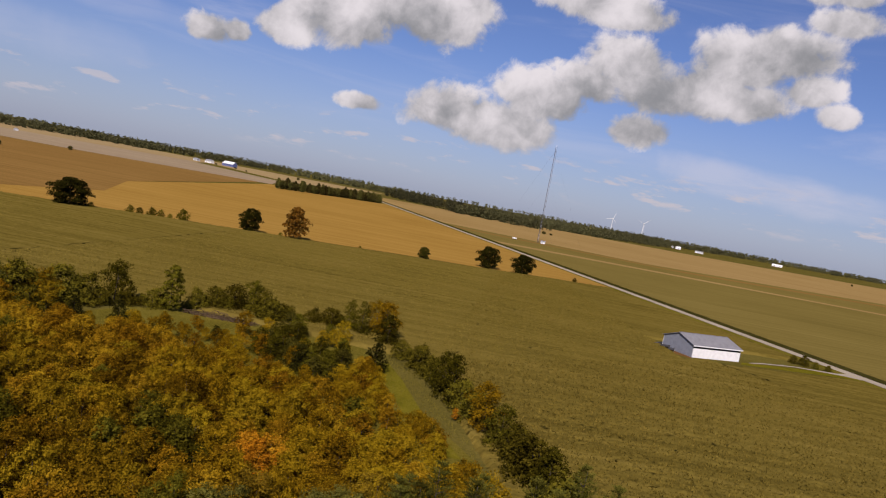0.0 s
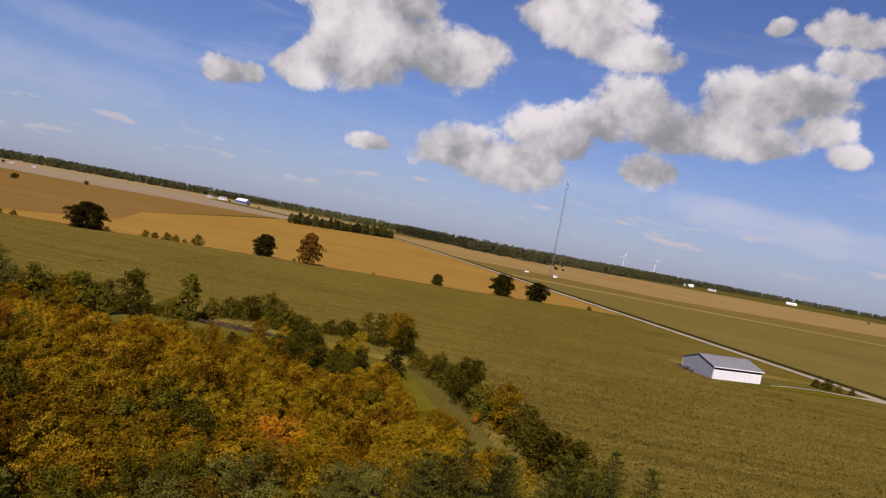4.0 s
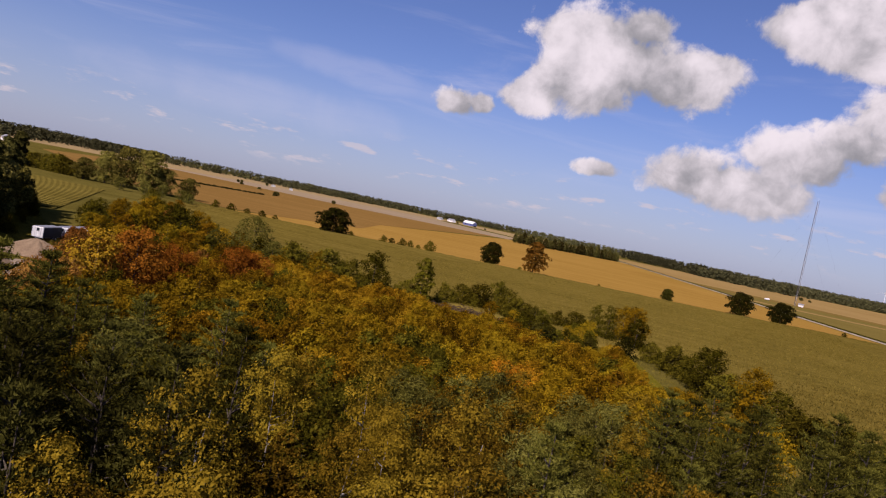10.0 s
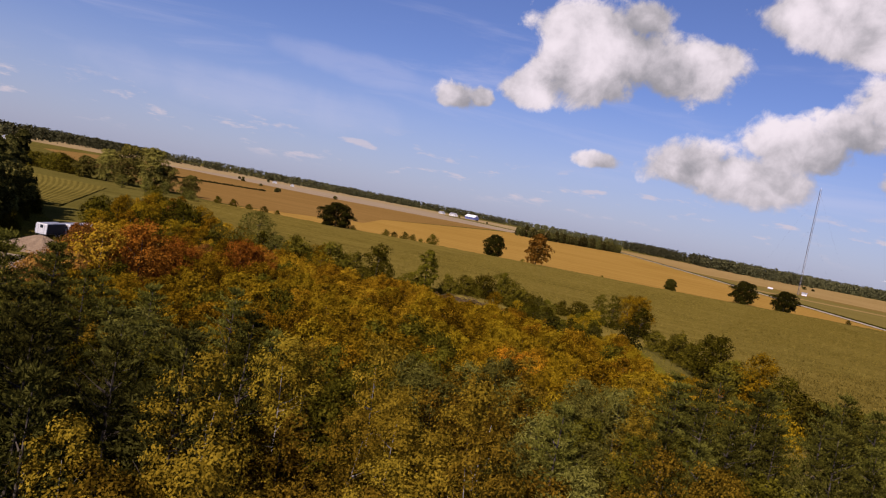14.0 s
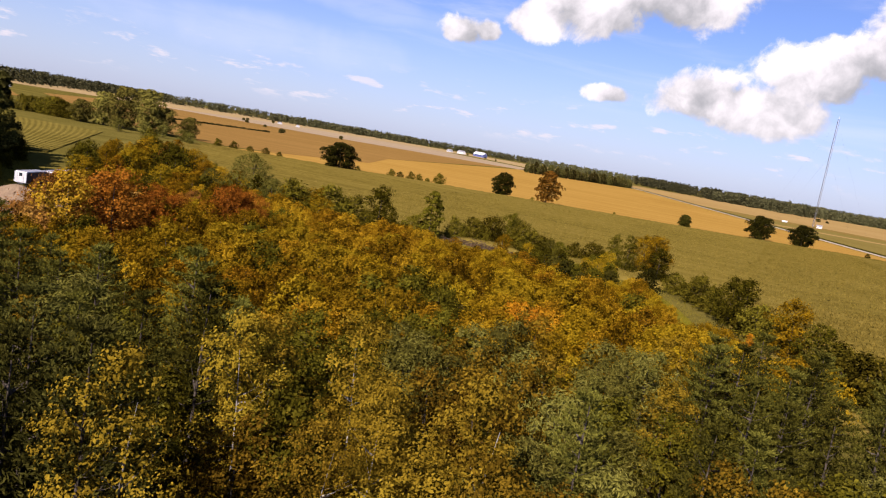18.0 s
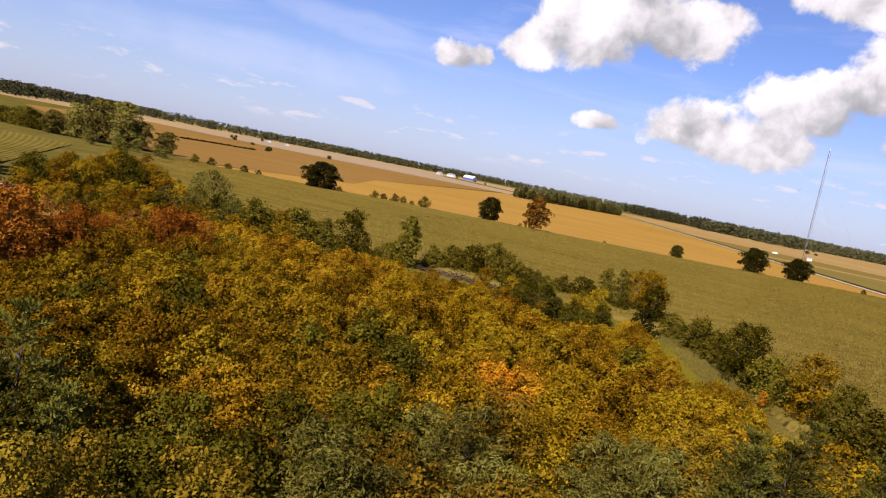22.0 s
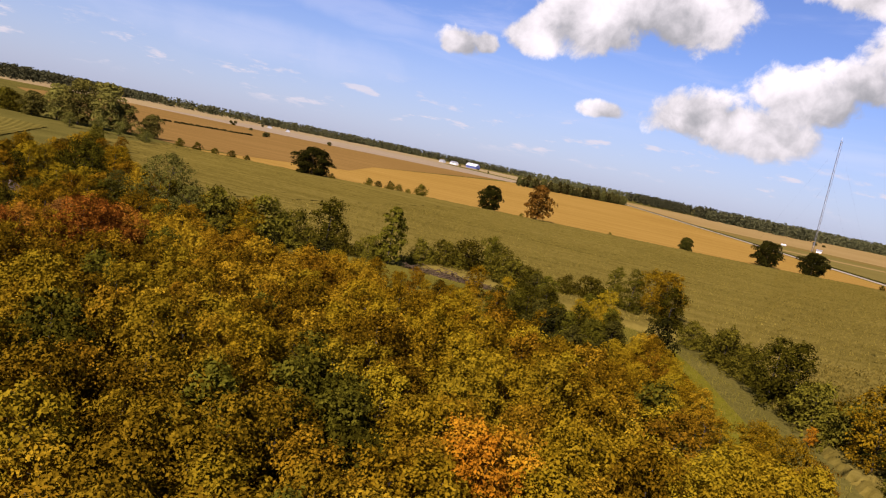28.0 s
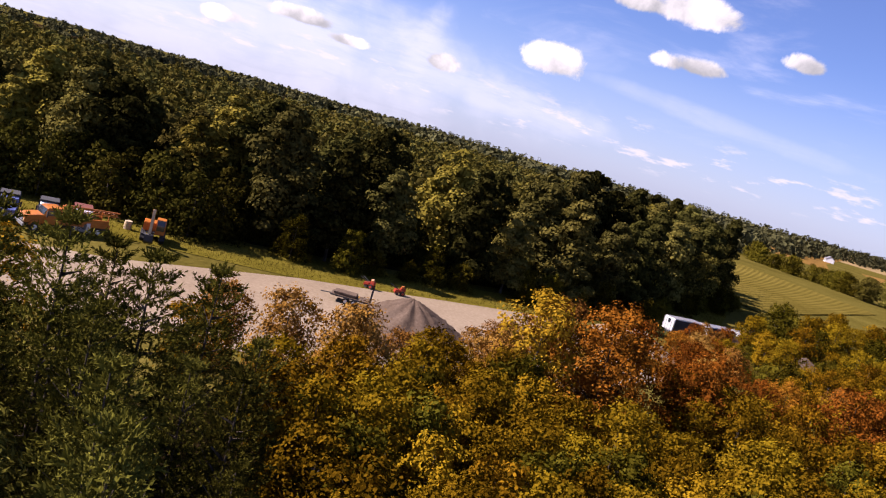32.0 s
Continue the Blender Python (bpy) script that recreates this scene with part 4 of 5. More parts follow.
SCRUB = [(-66, 92), (-66, 124), (-84, 138), (-112, 152), (-150, 184), (-186, 222), (-176, 186), (-146, 144), (-128, 118), (-106, 98), (-90, 88)]
for x, y in scatter(SCRUB, 6.0):
    q = rng.uniform()
    if near(x, y, -108, 113.5, 5) or near(x, y, -114, 118.5, 5):
        continue
    k = "bush" if q < 0.25 else "green" if q < 0.35 else "olive" if q < 0.68 else "yellow" if q < 0.76 else "amber"
    grow(k, x, y, rng.uniform(0.7, 1.25), rng.uniform(0.7, 1.0), "green and straw-coloured scrub bush" if k == "bush" else "")
for x, y, k, s in ((-110, 97, "copper", 0.5), (-112, 102, "red", 0.42), (-114, 107, "copper", 0.45), (-106, 93, "red", 0.45), (-117, 111, "copper", 0.4), (-103, 95, "copper", 0.55), (-66, 70, "red", 0.8), (-66.5, 72, "red", 0.92), (-70, 63, "copper", 0.9), (-67, 46, "copper", 0.45), (-62, 31, "copper", 0.8), (-67, 60, "copper", 0.8), (-57, 30, "amber", 1.0), (-62, 44, "copper", 0.72), (-67.5, 51, "copper", 0.72), (-62, 48, "olive", 0.95), (-70.5, 54, "copper", 0.8), (-66, 47, "olive", 0.85), (-72, 58, "copper", 0.75), (-87, 82.5, "copper", 0.8), (-84, 78, "red", 0.7), (-90, 86, "red", 0.6)):
    grow(k, x, y, s)

# the hedgerow along the near field, from the corn plot round to the lane
for x, y, k, s in ((-79, 128, "bush", 1.5), (-73, 133, "bush", 1.5), (-69, 137, "bush", 1.2), (-66, 143.5, "green", 1.15), (-62.5, 143, "bush", 0.75), (-58, 145, "bush", 0.8), (-54, 145, "poplar", 1.0), (-50.5, 152, "bush", 0.9), (-47, 155.5, "bush", 1.0), (-43.5, 158, "bush", 1.15), (-39.5, 161, "green", 0.95), (-36, 157, "bush", 1.15), (-33, 152, "bush", 1.0), (-29, 154, "bush", 0.8), (-24, 159, "bush", 0.75), (-19.5, 159, "bush", 0.9), (-15.5, 160, "tall_green", 0.66), (-12, 157, "tall_green", 0.7), (-9, 160, "yellow", 1.05), (-6, 157, "yellow", 1.15), (-5, 151, "green", 0.9), (-1, 141, "bush", 0.75), (1.5, 134, "bush", 1.0), (4, 128, "bush", 0.85), (6.5, 121, "green", 0.95), (8.5, 117, "green", 1.0), (10, 111, "bush", 1.0), (12.5, 105, "bush", 1.0), (13.5, 99, "yellow", 1.05), (16, 94, "green", 0.85), (18, 88, "bush", 1.1), (19.5, 82, "bush", 1.2), (21, 76, "green", 0.9), (22.5, 69, "bush", 1.3), (22, 62, "pine", 0.7), (24, 55, "pine", 0.75), (9, 104, "orange", 0.4)):
    grow(k, x + (2.0 if y < 136 and x > 0 else 0.0), y, s * (1.3 if k != "orange" else 0.8))
    if k == "bush":
        grow(k, x + rng.uniform(1.0, 3.0), y + rng.uniform(0.5, 3), s * rng.uniform(0.7, 1.05))
for x, y, s in ((-26.6, 144, 0.95), (-24, 139, 0.8), (-18, 115, 1.0), (-21, 120, 0.95), (-15, 112, 0.8), (-11.3, 121, 0.85), (-5.2, 126.5, 1.05), (-11, 110, 0.75), (-57, 126, 0.85), (-38, 128, 0.5), (-66, 126, 0.7), (-28, 132, 0.6)):
    grow("cedar", x, y, s)
for x, y, s in ((-30, 127, 0.5), (-35, 134, 0.42), (-24, 131, 0.5), (-20, 127, 0.6), (-15, 104, 0.6), (-8, 106, 0.6), (-2, 104, 0.6), (-3, 113, 0.55), (-44, 133, 0.45), (-27, 121, 0.7), (-31, 122, 0.6)):
    grow("amber" if x < -22 else "yellow", x, y, s)

# young growth between the stand, the meadow and the lane
for x, y in scatter([(-62, 110), (-56, 124), (-50, 131), (-42, 133), (-34, 127), (-29, 113), (-40, 103), (-54, 104)], 5.0):
    q = rng.uniform()
    grow("yellow" if q < 0.5 else "olive" if q < 0.85 else "amber", x, y, rng.uniform(0.5, 0.78) * (1.0 if y < 122 else 0.75))
for x, y in scatter([(-36, 138), (-25, 146), (-13, 148), (-8, 134), (-9, 118), (-16, 108), (-26, 117)], 5.4):
    q = rng.uniform()
    grow("green" if q < 0.5 else "yellow" if q < 0.75 else "bush", x, y, rng.uniform(0.5, 0.85), 1.0)
for x, y in scatter([(-9, 119), (-4.5, 121), (-0.5, 107), (2, 96), (9, 88), (11, 80), (5, 80), (-4, 94), (-12, 102)], 3.3):
    grow("yellow" if rng.uniform() < 0.75 else "amber", x, y, rng.uniform(0.5, 0.8))

# trees along the far field edge
for x, y, h, w in ((-168, 317, 13.0, 19.0), (-94, 352, 12.0, 12.0), (-6, 386, 6.5, 7.5), (30.5, 402, 12.5, 14.0), (50.5, 401, 11.5, 13.5)):
    sized("oak", x, y, h, w, 13.5, 15.0)
sized("turning", -72, 355, 17.0, 13.5, 16.0, 12.0)
for x, y, s in ((-160, 321, 0.7), (-147, 333, 0.9), (-143, 335, 0.8), (-138, 337, 1.0), (-134, 338, 0.9), (-130, 340, 0.6), (-124.5, 342, 1.35), (-79, 356, 0.5), (84, 418, 0.6), (-205, 309, 0.9), (-212, 306, 0.8), (-221, 305, 1.0), (-199, 312, 0.7), (-229, 303, 1.0), (-40, 374, 0.35)):
    grow("bush", x, y, s)

# the great trees beyond the corn plot
for x, y, s, t in ((-299, 300, 0.85, 1.0), (-286, 300, 1.0, 1.05), (-275, 305, 1.0, 1.1), (-269, 311, 0.7, 1.0), (-262, 322, 0.62, 0.9), (-306, 292, 0.7, 0.8)):
    grow("great", x, y, s, t)
for x, y, s in ((-246, 296, 1.1), (-240, 292, 1.0), (-252, 290, 1.2), (-232, 284, 1.1), (-258, 284, 1.2), (-225, 277, 1.0), (-266, 276, 1.2)):
    grow("silver", x, y, s, 0.6, "grey-green willow scrub beside the great trees")
for i in range(15):
    f = i / 14
    grow("bush", -384 + 72 * f + rng.uniform(-3, 3), 282 + 16 * f + rng.uniform(-4, 4), rng.uniform(1.8, 2.6))

# windbreak of spruces beside the road
for i in range(60):
    f = i / 59
    grow("spruce", -243 + 126 * f + rng.uniform(-2, 2), 1018 + 238 * f + rng.uniform(-6, 6), rng.uniform(0.7, 1.15))


# ---- woodland behind the yard ----
WOOD_EDGE = [(-122, -50), (-113, -14), (-110, 4), (-107, 18), (-105.5, 30), (-107, 40), (-113, 58), (-117, 76), (-126, 91), (-141, 106), (-153, 120), (-166, 132), (-198, 146), (-240, 160), (-286, 176)]


def along(poly, step):
    for (x1, y1), (x2, y2) in zip(poly, poly[1:]):
        d = math.hypot(x2 - x1, y2 - y1)
        for i in range(max(1, round(d / step))):
            f = i / max(1, round(d / step))
            yield x1 + (x2 - x1) * f, y1 + (y2 - y1) * f, -(y2 - y1) / d, (x2 - x1) / d


for row, (back, step) in enumerate(((2.0, 8.2), (9.0, 8.0))):
    for x, y, nx, ny in along(WOOD_EDGE, step):
        s = rng.uniform(0.7, 1.02) if row == 0 else rng.uniform(0.9, 1.12)
        s *= 0.91 if y < 25 else 1.0
        grow("wood_dark" if rng.uniform() < (0.22 if y < 40 else 0.42 if y < 90 else 0.62) else "wood", x + nx * back + rng.uniform(-2.5, 2.5), y + ny * back + rng.uniform(-2, 2), s, rng.uniform(0.88, 1.06))
for back, step in ((-3.8, 5.0), (5.0, 5.0), (13.0, 6.0)):
    for x, y, nx, ny in along(WOOD_EDGE, step):
        if rng.uniform() < (0.72 if back < 0 else 1.0):
            grow("cedar" if back > 0 else "bush" if rng.uniform() < 0.7 else "green", x + nx * back + rng.uniform(-1, 1), y + ny * back + rng.uniform(-1, 1), rng.uniform(0.7, 1.1) * (1.25 if back > 0 else 0.8), 1.1, "dark undergrowth at the foot of the woodland")


for x, y, s in ((-150, 116, 0.58), (-158, 125, 0.5), (-167, 131, 0.45), (-142, 107, 0.55)):
    grow("great", x, y, s, 1.0, "rounded green tree at the woodland's end")
for x, y in scatter([(-100.5, -6), (-101, 26), (-108, 34), (-112, 4), (-108, -10)], 4.2):
    grow("cedar", x, y, rng.uniform(0.9, 1.5), 1.1, "dark undergrowth at the foot of the woodland")


def forest(name, spots, leaves, size, mat, label, seed, shape="column"):
    """Many far trees as one piece of stuff: (x, y, height, width) each."""
    r = np.random.default_rng(seed)
    vs, fs, o = [], [], 0
    for x, y, h, w in spots:
        c, q = crown_points(r, h, w, 0.0, 14, shape)
        v, f = leaf_cloud(r, c, q, leaves, size)
        vs.append(v + np.array([x, y, 0]))
        fs.append(f + o)
        o += len(v)
    return tagged(part(name, mesh_of(name, np.concatenate(vs), np.concatenate(fs), mat)), label, "trees", kind="stuff")


sheet("woodland_floor", [(-112, -60), (-108, 4), (-106, 30), (-116, 62), (-130, 92), (-155, 118), (-200, 142), (-292, 172), (-350, 200), (-1100, 820), (-1700, 300), (-1300, -600), (-300, -200)], 0.045, SHADE_LITTER, "leaf-strewn floor of the woodland, darkened as shade", "forest floor")
deep = [(-124, -60), (-118, 0), (-116, 30), (-126, 62), (-134, 90), (-150, 112), (-195, 126), (-238, 146), (-290, 166), (-340, 190), (-420, 120), (-400, -80), (-300, -140)]
spots = [(x, y, 8.0 + 5.5 * rng.uniform() + (3.5 if x < -230 else 0.0), rng.uniform(7.5, 15)) for x, y in scatter(deep, 8.6)]
for i, mat in enumerate((LEAF_WOOD, LEAF_WOODOLIVE, LEAF_GREAT)):
    forest("woodland", spots[i::3], 280, 0.64, mat, "deep mixed woodland behind the yard", 3 + i, "round")


def band(a, b, depth, count, h=(17, 27)):
    """Spots for a far belt of trees between two ends."""
    out = []
    for i in range(count):
        f = rng.uniform(0, 1)
        d = rng.uniform(0, depth)
        dx, dy = b[0] - a[0], b[1] - a[1]
        n = math.hypot(dx, dy)
        out.append((a[0] + dx * f - dy / n * d, a[1] + dy * f + dx / n * d, rng.uniform(*h), rng.uniform(11, 26)))
    return out


FAR = (
    ((-1500, 1350), (-880, 2300), 160, 260), ((-1250, 2050), (-560, 2800), 200, 260), ((-640, 2700), (-150, 2500), 160, 160), ((-200, 2050), (20, 1560), 150, 170),
    ((0, 1580), (150, 1490), 160, 90), ((190, 1740), (400, 1860), 200, 130), ((390, 1850), (760, 2380), 260, 260), ((700, 2600), (1300, 3150), 200, 170), ((1250, 3200), (2600, 3900), 200, 230),
    ((-1050, 900), (-1600, 1900), 180, 240), ((-330, 215), (-1080, 900), 170, 420), ((-420, 100), (-900, 600), 200, 240), ((-700, -200), (-1200, 500), 300, 260), ((-1600, 1900), (-2600, 3100), 220, 240),
    ((-2400, 2900), (-400, 4300), 220, 300), ((-400, 4300), (2600, 4300), 220, 300), ((-2300, 300), (-2500, 3000), 250, 260), ((-1500, -600), (-2300, 400), 250, 160), ((2500, 3600), (3600, 2400), 200, 130),
)
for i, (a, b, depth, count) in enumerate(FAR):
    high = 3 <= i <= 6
    forest("far_woods", band(a, b, depth, count, (10, 18.5) if i in (10, 11, 12, 17) else (17, 27)), 130 if high else 66, 1.7 if high else 2.35, LEAF_HAZED, "distant dark belt of woods along the horizon, leaves tinted for haze", 40 + i, "round")
# lone trees and hedges between the far fields
spots = [(x, y, rng.uniform(2.5, 6), rng.uniform(4, 9)) for x, y in ((-480, 760), (-505, 790), (-470, 740), (-555, 830), (-600, 905), (-650, 955), (-690, 990), (-735, 1030), (-780, 1110), (-540, 1000), (-520, 985), (-560, 1010), (-820, 1180), (-860, 1300), (-900, 1390), (-760, 1060), (-350, 1480), (-330, 1500), (-480, 1700), (-520, 1780), (-545, 1830), (-500, 1750), (-610, 1880), (-630, 1900), (-400, 1900), (-300, 1900), (171, 1268), (176, 1272), (185, 1275), (193, 1281), (1010, 1800), (1018, 1812))]
forest("far_hedge_trees", spots[::2], 140, 1.1, LEAF_WOOD, "scattered far hedge trees between the fields", 77, "round")

spots = [(-468 + 20 * f + rng.normal() * 2, 556 + 128 * f, rng.uniform(0.7, 1.4), rng.uniform(3, 6)) for f in np.linspace(0, 1, 44)]
forest("far_hedge", spots, 90, 0.8, LEAF_WOOD, "low dark hedge line between the brown fields", 78, "round")

# ---- grass, tracks and scrub ----
MOWN = earthy("mown_grass", (0.06, 0.054, 0.004), (0.096, 0.083, 0.0068), (0.13, 0.109, 0.0115), 0.15, 2.0)
sheet("lane", [(-2.9, 134.3), (-6.0, 133), (-2.1, 118.5), (1.2, 106.2), (3.4, 96.4), (8, 85), (12, 86), (6.6, 101), (4.2, 109.7), (1.0, 122.5)], 0.09, MOWN, "mown grass lane beside the hedgerow", "lane")
sheet("meadow", [(-72, 112), (-62, 141), (-50, 147), (-34, 145), (-12, 149), (-3, 130), (6, 104), (15, 84), (14, 66), (3, 76), (-2, 82), (-13, 90), (-22, 97), (-37, 100), (-53, 101), (-66, 104)], 0.055, VERGE, "open weedy meadow between stand and hedgerow", "meadow")
sheet("bank", [(-88, -4), (-93, 18), (-94, 36), (-106, 70), (-117, 92), (-125, 108), (-150, 126), (-156, 122), (-126, 92), (-117, 76), (-112, 58), (-106, 40), (-103, 24), (-104, 6), (-100, -12)], 0.06, VERGE, "grassy strip along the woodland's foot", "grass")


def tufts(name, poly, count, size, mat, label, seed):
    """Grass blades and weeds as one piece of stuff."""
    r = np.random.default_rng(seed)
    xs, ys = [p[0] for p in poly], [p[1] for p in poly]
    p = np.stack([r.uniform(min(xs), max(xs), count * 2), r.uniform(min(ys), max(ys), count * 2)], 1)
    p = np.array([q for q in p if inside(q[0], q[1], poly)][:count])
    n = len(p)
    a = r.uniform(0, 2 * math.pi, n)
    h = size * r.uniform(0.4, 1.2, n)
    w = h * 0.09
    d = np.stack([np.cos(a), np.sin(a)], 1)
    lean = r.normal(size=(n, 2)) * h[:, None] * 0.35
    z0 = np.zeros((n, 1))
    v = np.stack([np.c_[p + d * w[:, None], z0], np.c_[p - d * w[:, None], z0], np.c_[p + lean - d * w[:, None] * 0.15, h[:, None] * 0.95], np.c_[p + lean + d * w[:, None] * 0.15, h[:, None]]], 1).reshape(-1, 3)
    return tagged(part(name, mesh_of(name, v, np.arange(n * 4).reshape(-1, 4), mat)), label, "grass", kind="stuff")


LEAF_WEED = leafy("weeds", (0.055, 0.043, 0.006), (0.098, 0.077, 0.012), (0.15, 0.115, 0.02))
tufts("meadow_weeds", [(-70, 108), (-62, 142), (-48, 150), (-10, 155), (2, 130), (15, 88), (4, 78), (-10, 92), (-26, 102), (-53, 104)], 26000, 0.42, LEAF_WEED, "tall meadow grass and weeds", 11)
tufts("bank_weeds", [(-88, -4), (-93, 18), (-94, 36), (-106, 70), (-117, 92), (-125, 108), (-150, 126), (-157, 122), (-126, 90), (-117, 74), (-110, 56), (-105, 38), (-102, 22), (-103, 6), (-100, -12)], 60000, 0.34, LEAF_WEED, "long weedy grass along the woodland's foot", 12)
tufts("scrub_weeds", [(-66, 84), (-60, 120), (-90, 140), (-125, 135), (-135, 122), (-112, 92), (-90, 84)], 30000, 0.8, LEAF_WEED, "rank weeds and scrub beyond the stand", 13)
tufts("verge_weeds", [uv(3, -60), uv(12, -60), uv(12, 420), uv(3, 420)], 20000, 0.6, LEAF_CEDAR, "rough dark weeds in the road ditch", 14)


EARTH = earthy("turned_earth", (0.05, 0.033, 0.019), (0.085, 0.057, 0.033), (0.13, 0.09, 0.055), 0.3, 3.0)


def brush_pile():
    """Cut branches thrown together along the hedgerow."""
    r = np.random.default_rng(21)
    b = empty("brush_pile", pose(-43, 146.5, 0), "dull brown pile of cut branches beside the hedgerow", "brush pile")
    bm = bmesh.new()
    for i in range(260):
        c = Vector((r.uniform(-8, 8), r.uniform(-1.6, 1.6), 0))
        c.z = abs(r.normal()) * 0.5 * (1 - abs(c.x) / 10) + 0.1
        a = r.uniform(0, math.pi)
        d = Vector((math.cos(a), math.sin(a) * 0.6, r.normal() * 0.25)) * r.uniform(0.7, 1.7)
        rod(bm, c - d, c + d, 0.07, 0.03, 4)
    part("brush", bm, bark("dead_wood", (0.036, 0.023, 0.0115), (0.088, 0.06, 0.034)), b)
    part("earth", heap_mesh(8.0, 1.3, 0.5, 5, EARTH), None, b, "low earth heap under the branches")


def heap_mesh(rx, ry, h, seed, mat):
    """A poured heap: a cone with a rounded top and gullied flanks."""
    r = np.random.default_rng(seed)
    n, k = 26, 56
    verts, faces = [], []
    ph = r.uniform(0, 6.28, 6)
    for i in range(n):
        f = i / (n - 1)
        for j in range(k):
            a = 2 * math.pi * j / k
            w = 1 + 0.07 * math.sin(2 * a + ph[0]) + 0.05 * math.sin(5 * a + ph[1]) + 0.03 * math.sin(9 * a + ph[2])
            z = h * (1 - f) ** 1.0 * (1 if f > 0.12 else 1) - h * 0.06 * math.exp(-((f / 0.12) ** 2))
            z += 0.035 * h * math.sin(11 * a + ph[3] + 5 * f) * f * (1 - f) * 4 + r.normal() * 0.012 * h
            verts.append((math.cos(a) * rx * f * w, math.sin(a) * ry * f * w, max(z, -0.02) if i < n - 1 else -0.05))
    for i in range(n - 1):
        for j in range(k):
            e = (j + 1) % k
            faces.append((i * k + j, (i + 1) * k + j, (i + 1) * k + e, i * k + e))
    return mesh_of("heap", verts, faces, mat, True)


brush_pile()


def heap(x, y, rx, ry, h, seed, mat, label):
    ob = part("mound", heap_mesh(rx, ry, h, seed, mat))
    ob.matrix_basis = pose(x, y, 0.05, 0, 0, seed * 17)
    tagged(ob, label, "pile")


heap(-83.5, 47.8, 7.4, 6.8, 3.6, 1, SAND, "conical grey-brown gravel pile on the yard")
heap(-103, 82.5, 6.5, 4.8, 2.9, 2, TAN, "tan sand pile at the yard's end")
heap(-92, 62, 4.0, 2.6, 1.4, 3, TAN, "low tan sand heap on the yard")
heap(-97, 69, 3.6, 2.4, 1.3, 4, TAN, "low tan sand heap on the yard")
heap(-116, 120, 3.4, 3.0, 1.9, 5, SAND, "rounded grey heap in the scrub")


# ---- vehicles and machines on the yard ----
def wheel(parent, x, y, r, w, rim=WHITE):
    """A wheel whose axle lies along y."""
    t = part("wheel", rodded((x, y - w / 2, r), (x, y + w / 2, r), r, seg=20), BLACK, parent, "black rubber tyre")
    part("rim", rodded((x, y - w / 2 - 0.02, r), (x, y + w / 2 + 0.02, r), r * 0.55, seg=14), rim, t)
    return t


def wedge(pts, y0, y1, bevel=0.04):
    """A profile in x and z drawn out along y."""
    bm = bmesh.new()
    f = bm.faces.new([bm.verts.new((x, y0, z)) for x, z in pts])
    g = bmesh.ops.extrude_face_region(bm, geom=[f])
    bmesh.ops.translate(bm, vec=(0, y1 - y0, 0), verts=[v for v in g["geom"] if isinstance(v, bmesh.types.BMVert)])
    bmesh.ops.recalc_face_normals(bm, faces=bm.faces)
    if bevel:
        bmesh.ops.bevel(bm, geom=bm.edges[:], offset=bevel, segments=2, affect="EDGES")
    return bm


RUSTY = painted("rusty_red_paint", (0.1364, 0.0372, 0.0248), 0.7)


def truck_front(b, paint):
    """Bonnet, cab, glass, bumper and lamps of a heavy truck facing +x."""
    part("bonnet", wedge([(2.0, 0.9), (4.0, 0.9), (4.0, 1.65), (3.85, 1.75), (2.0, 1.95)], -1.0, 1.0, 0.06), paint, b)
    cab = part("cab", wedge([(0.2, 0.9), (2.1, 0.9), (2.1, 1.9), (1.8, 2.75), (0.2, 2.8)], -1.12, 1.12, 0.06), paint, b)
    part("windscreen", wedge([(2.14, 1.97), (2.17, 1.97), (1.88, 2.62), (1.85, 2.62)], -0.98, 0.98, 0), GLASS, cab, "dark raked windscreen")
    for s in (-1, 1):
        part("side_window", boxed(0.7, 1.75, s * 1.13 - 0.015, s * 1.13 + 0.015, 1.9, 2.5), GLASS, cab)
        part("mudguard", wedge([(2.3, 0.75), (2.5, 1.2), (3.3, 1.2), (3.6, 0.75), (3.4, 0.75), (3.2, 1.1), (2.6, 1.1), (2.45, 0.75)], s * 1.2 - 0.22, s * 1.2 + 0.02, 0), paint, b)
        part("headlight", rodded((3.98, s * 0.8, 1.15), (4.06, s * 0.8, 1.15), 0.13, seg=14), CREAM, b)
        mir = part("mirror", boxed(1.9, 2.0, s * 1.42 - 0.1, s * 1.42 + 0.1, 1.8, 2.5), BLACK, cab)
        part("mirror_arm", rodded((1.95, s * 1.12, 2.2), (1.95, s * 1.36, 2.2), 0.025), DARK_STEEL, mir)
    grille = part("grille", boxed(4.0, 4.05, -0.55, 0.55, 0.95, 1.6), DARK_STEEL, b)
    for i in range(6):
        part("bar", boxed(4.05, 4.07, -0.52, 0.52, 1.0 + i * 0.1, 1.04 + i * 0.1), STEEL, grille)
    part("bumper", boxed(4.0, 4.2, -1.2, 1.2, 0.5, 0.85, bevel=0.04), STEEL, b)
    part("chassis", boxed(-5.2, 4.0, -0.45, 0.45, 0.6, 0.9), DARK_STEEL, b)
    for s in (-1, 1):
        wheel(b, 2.95, s * 1.0, 0.5, 0.3)
        for x in (-2.6, -3.9):
            wheel(b, x, s * 0.95, 0.5, 0.5)


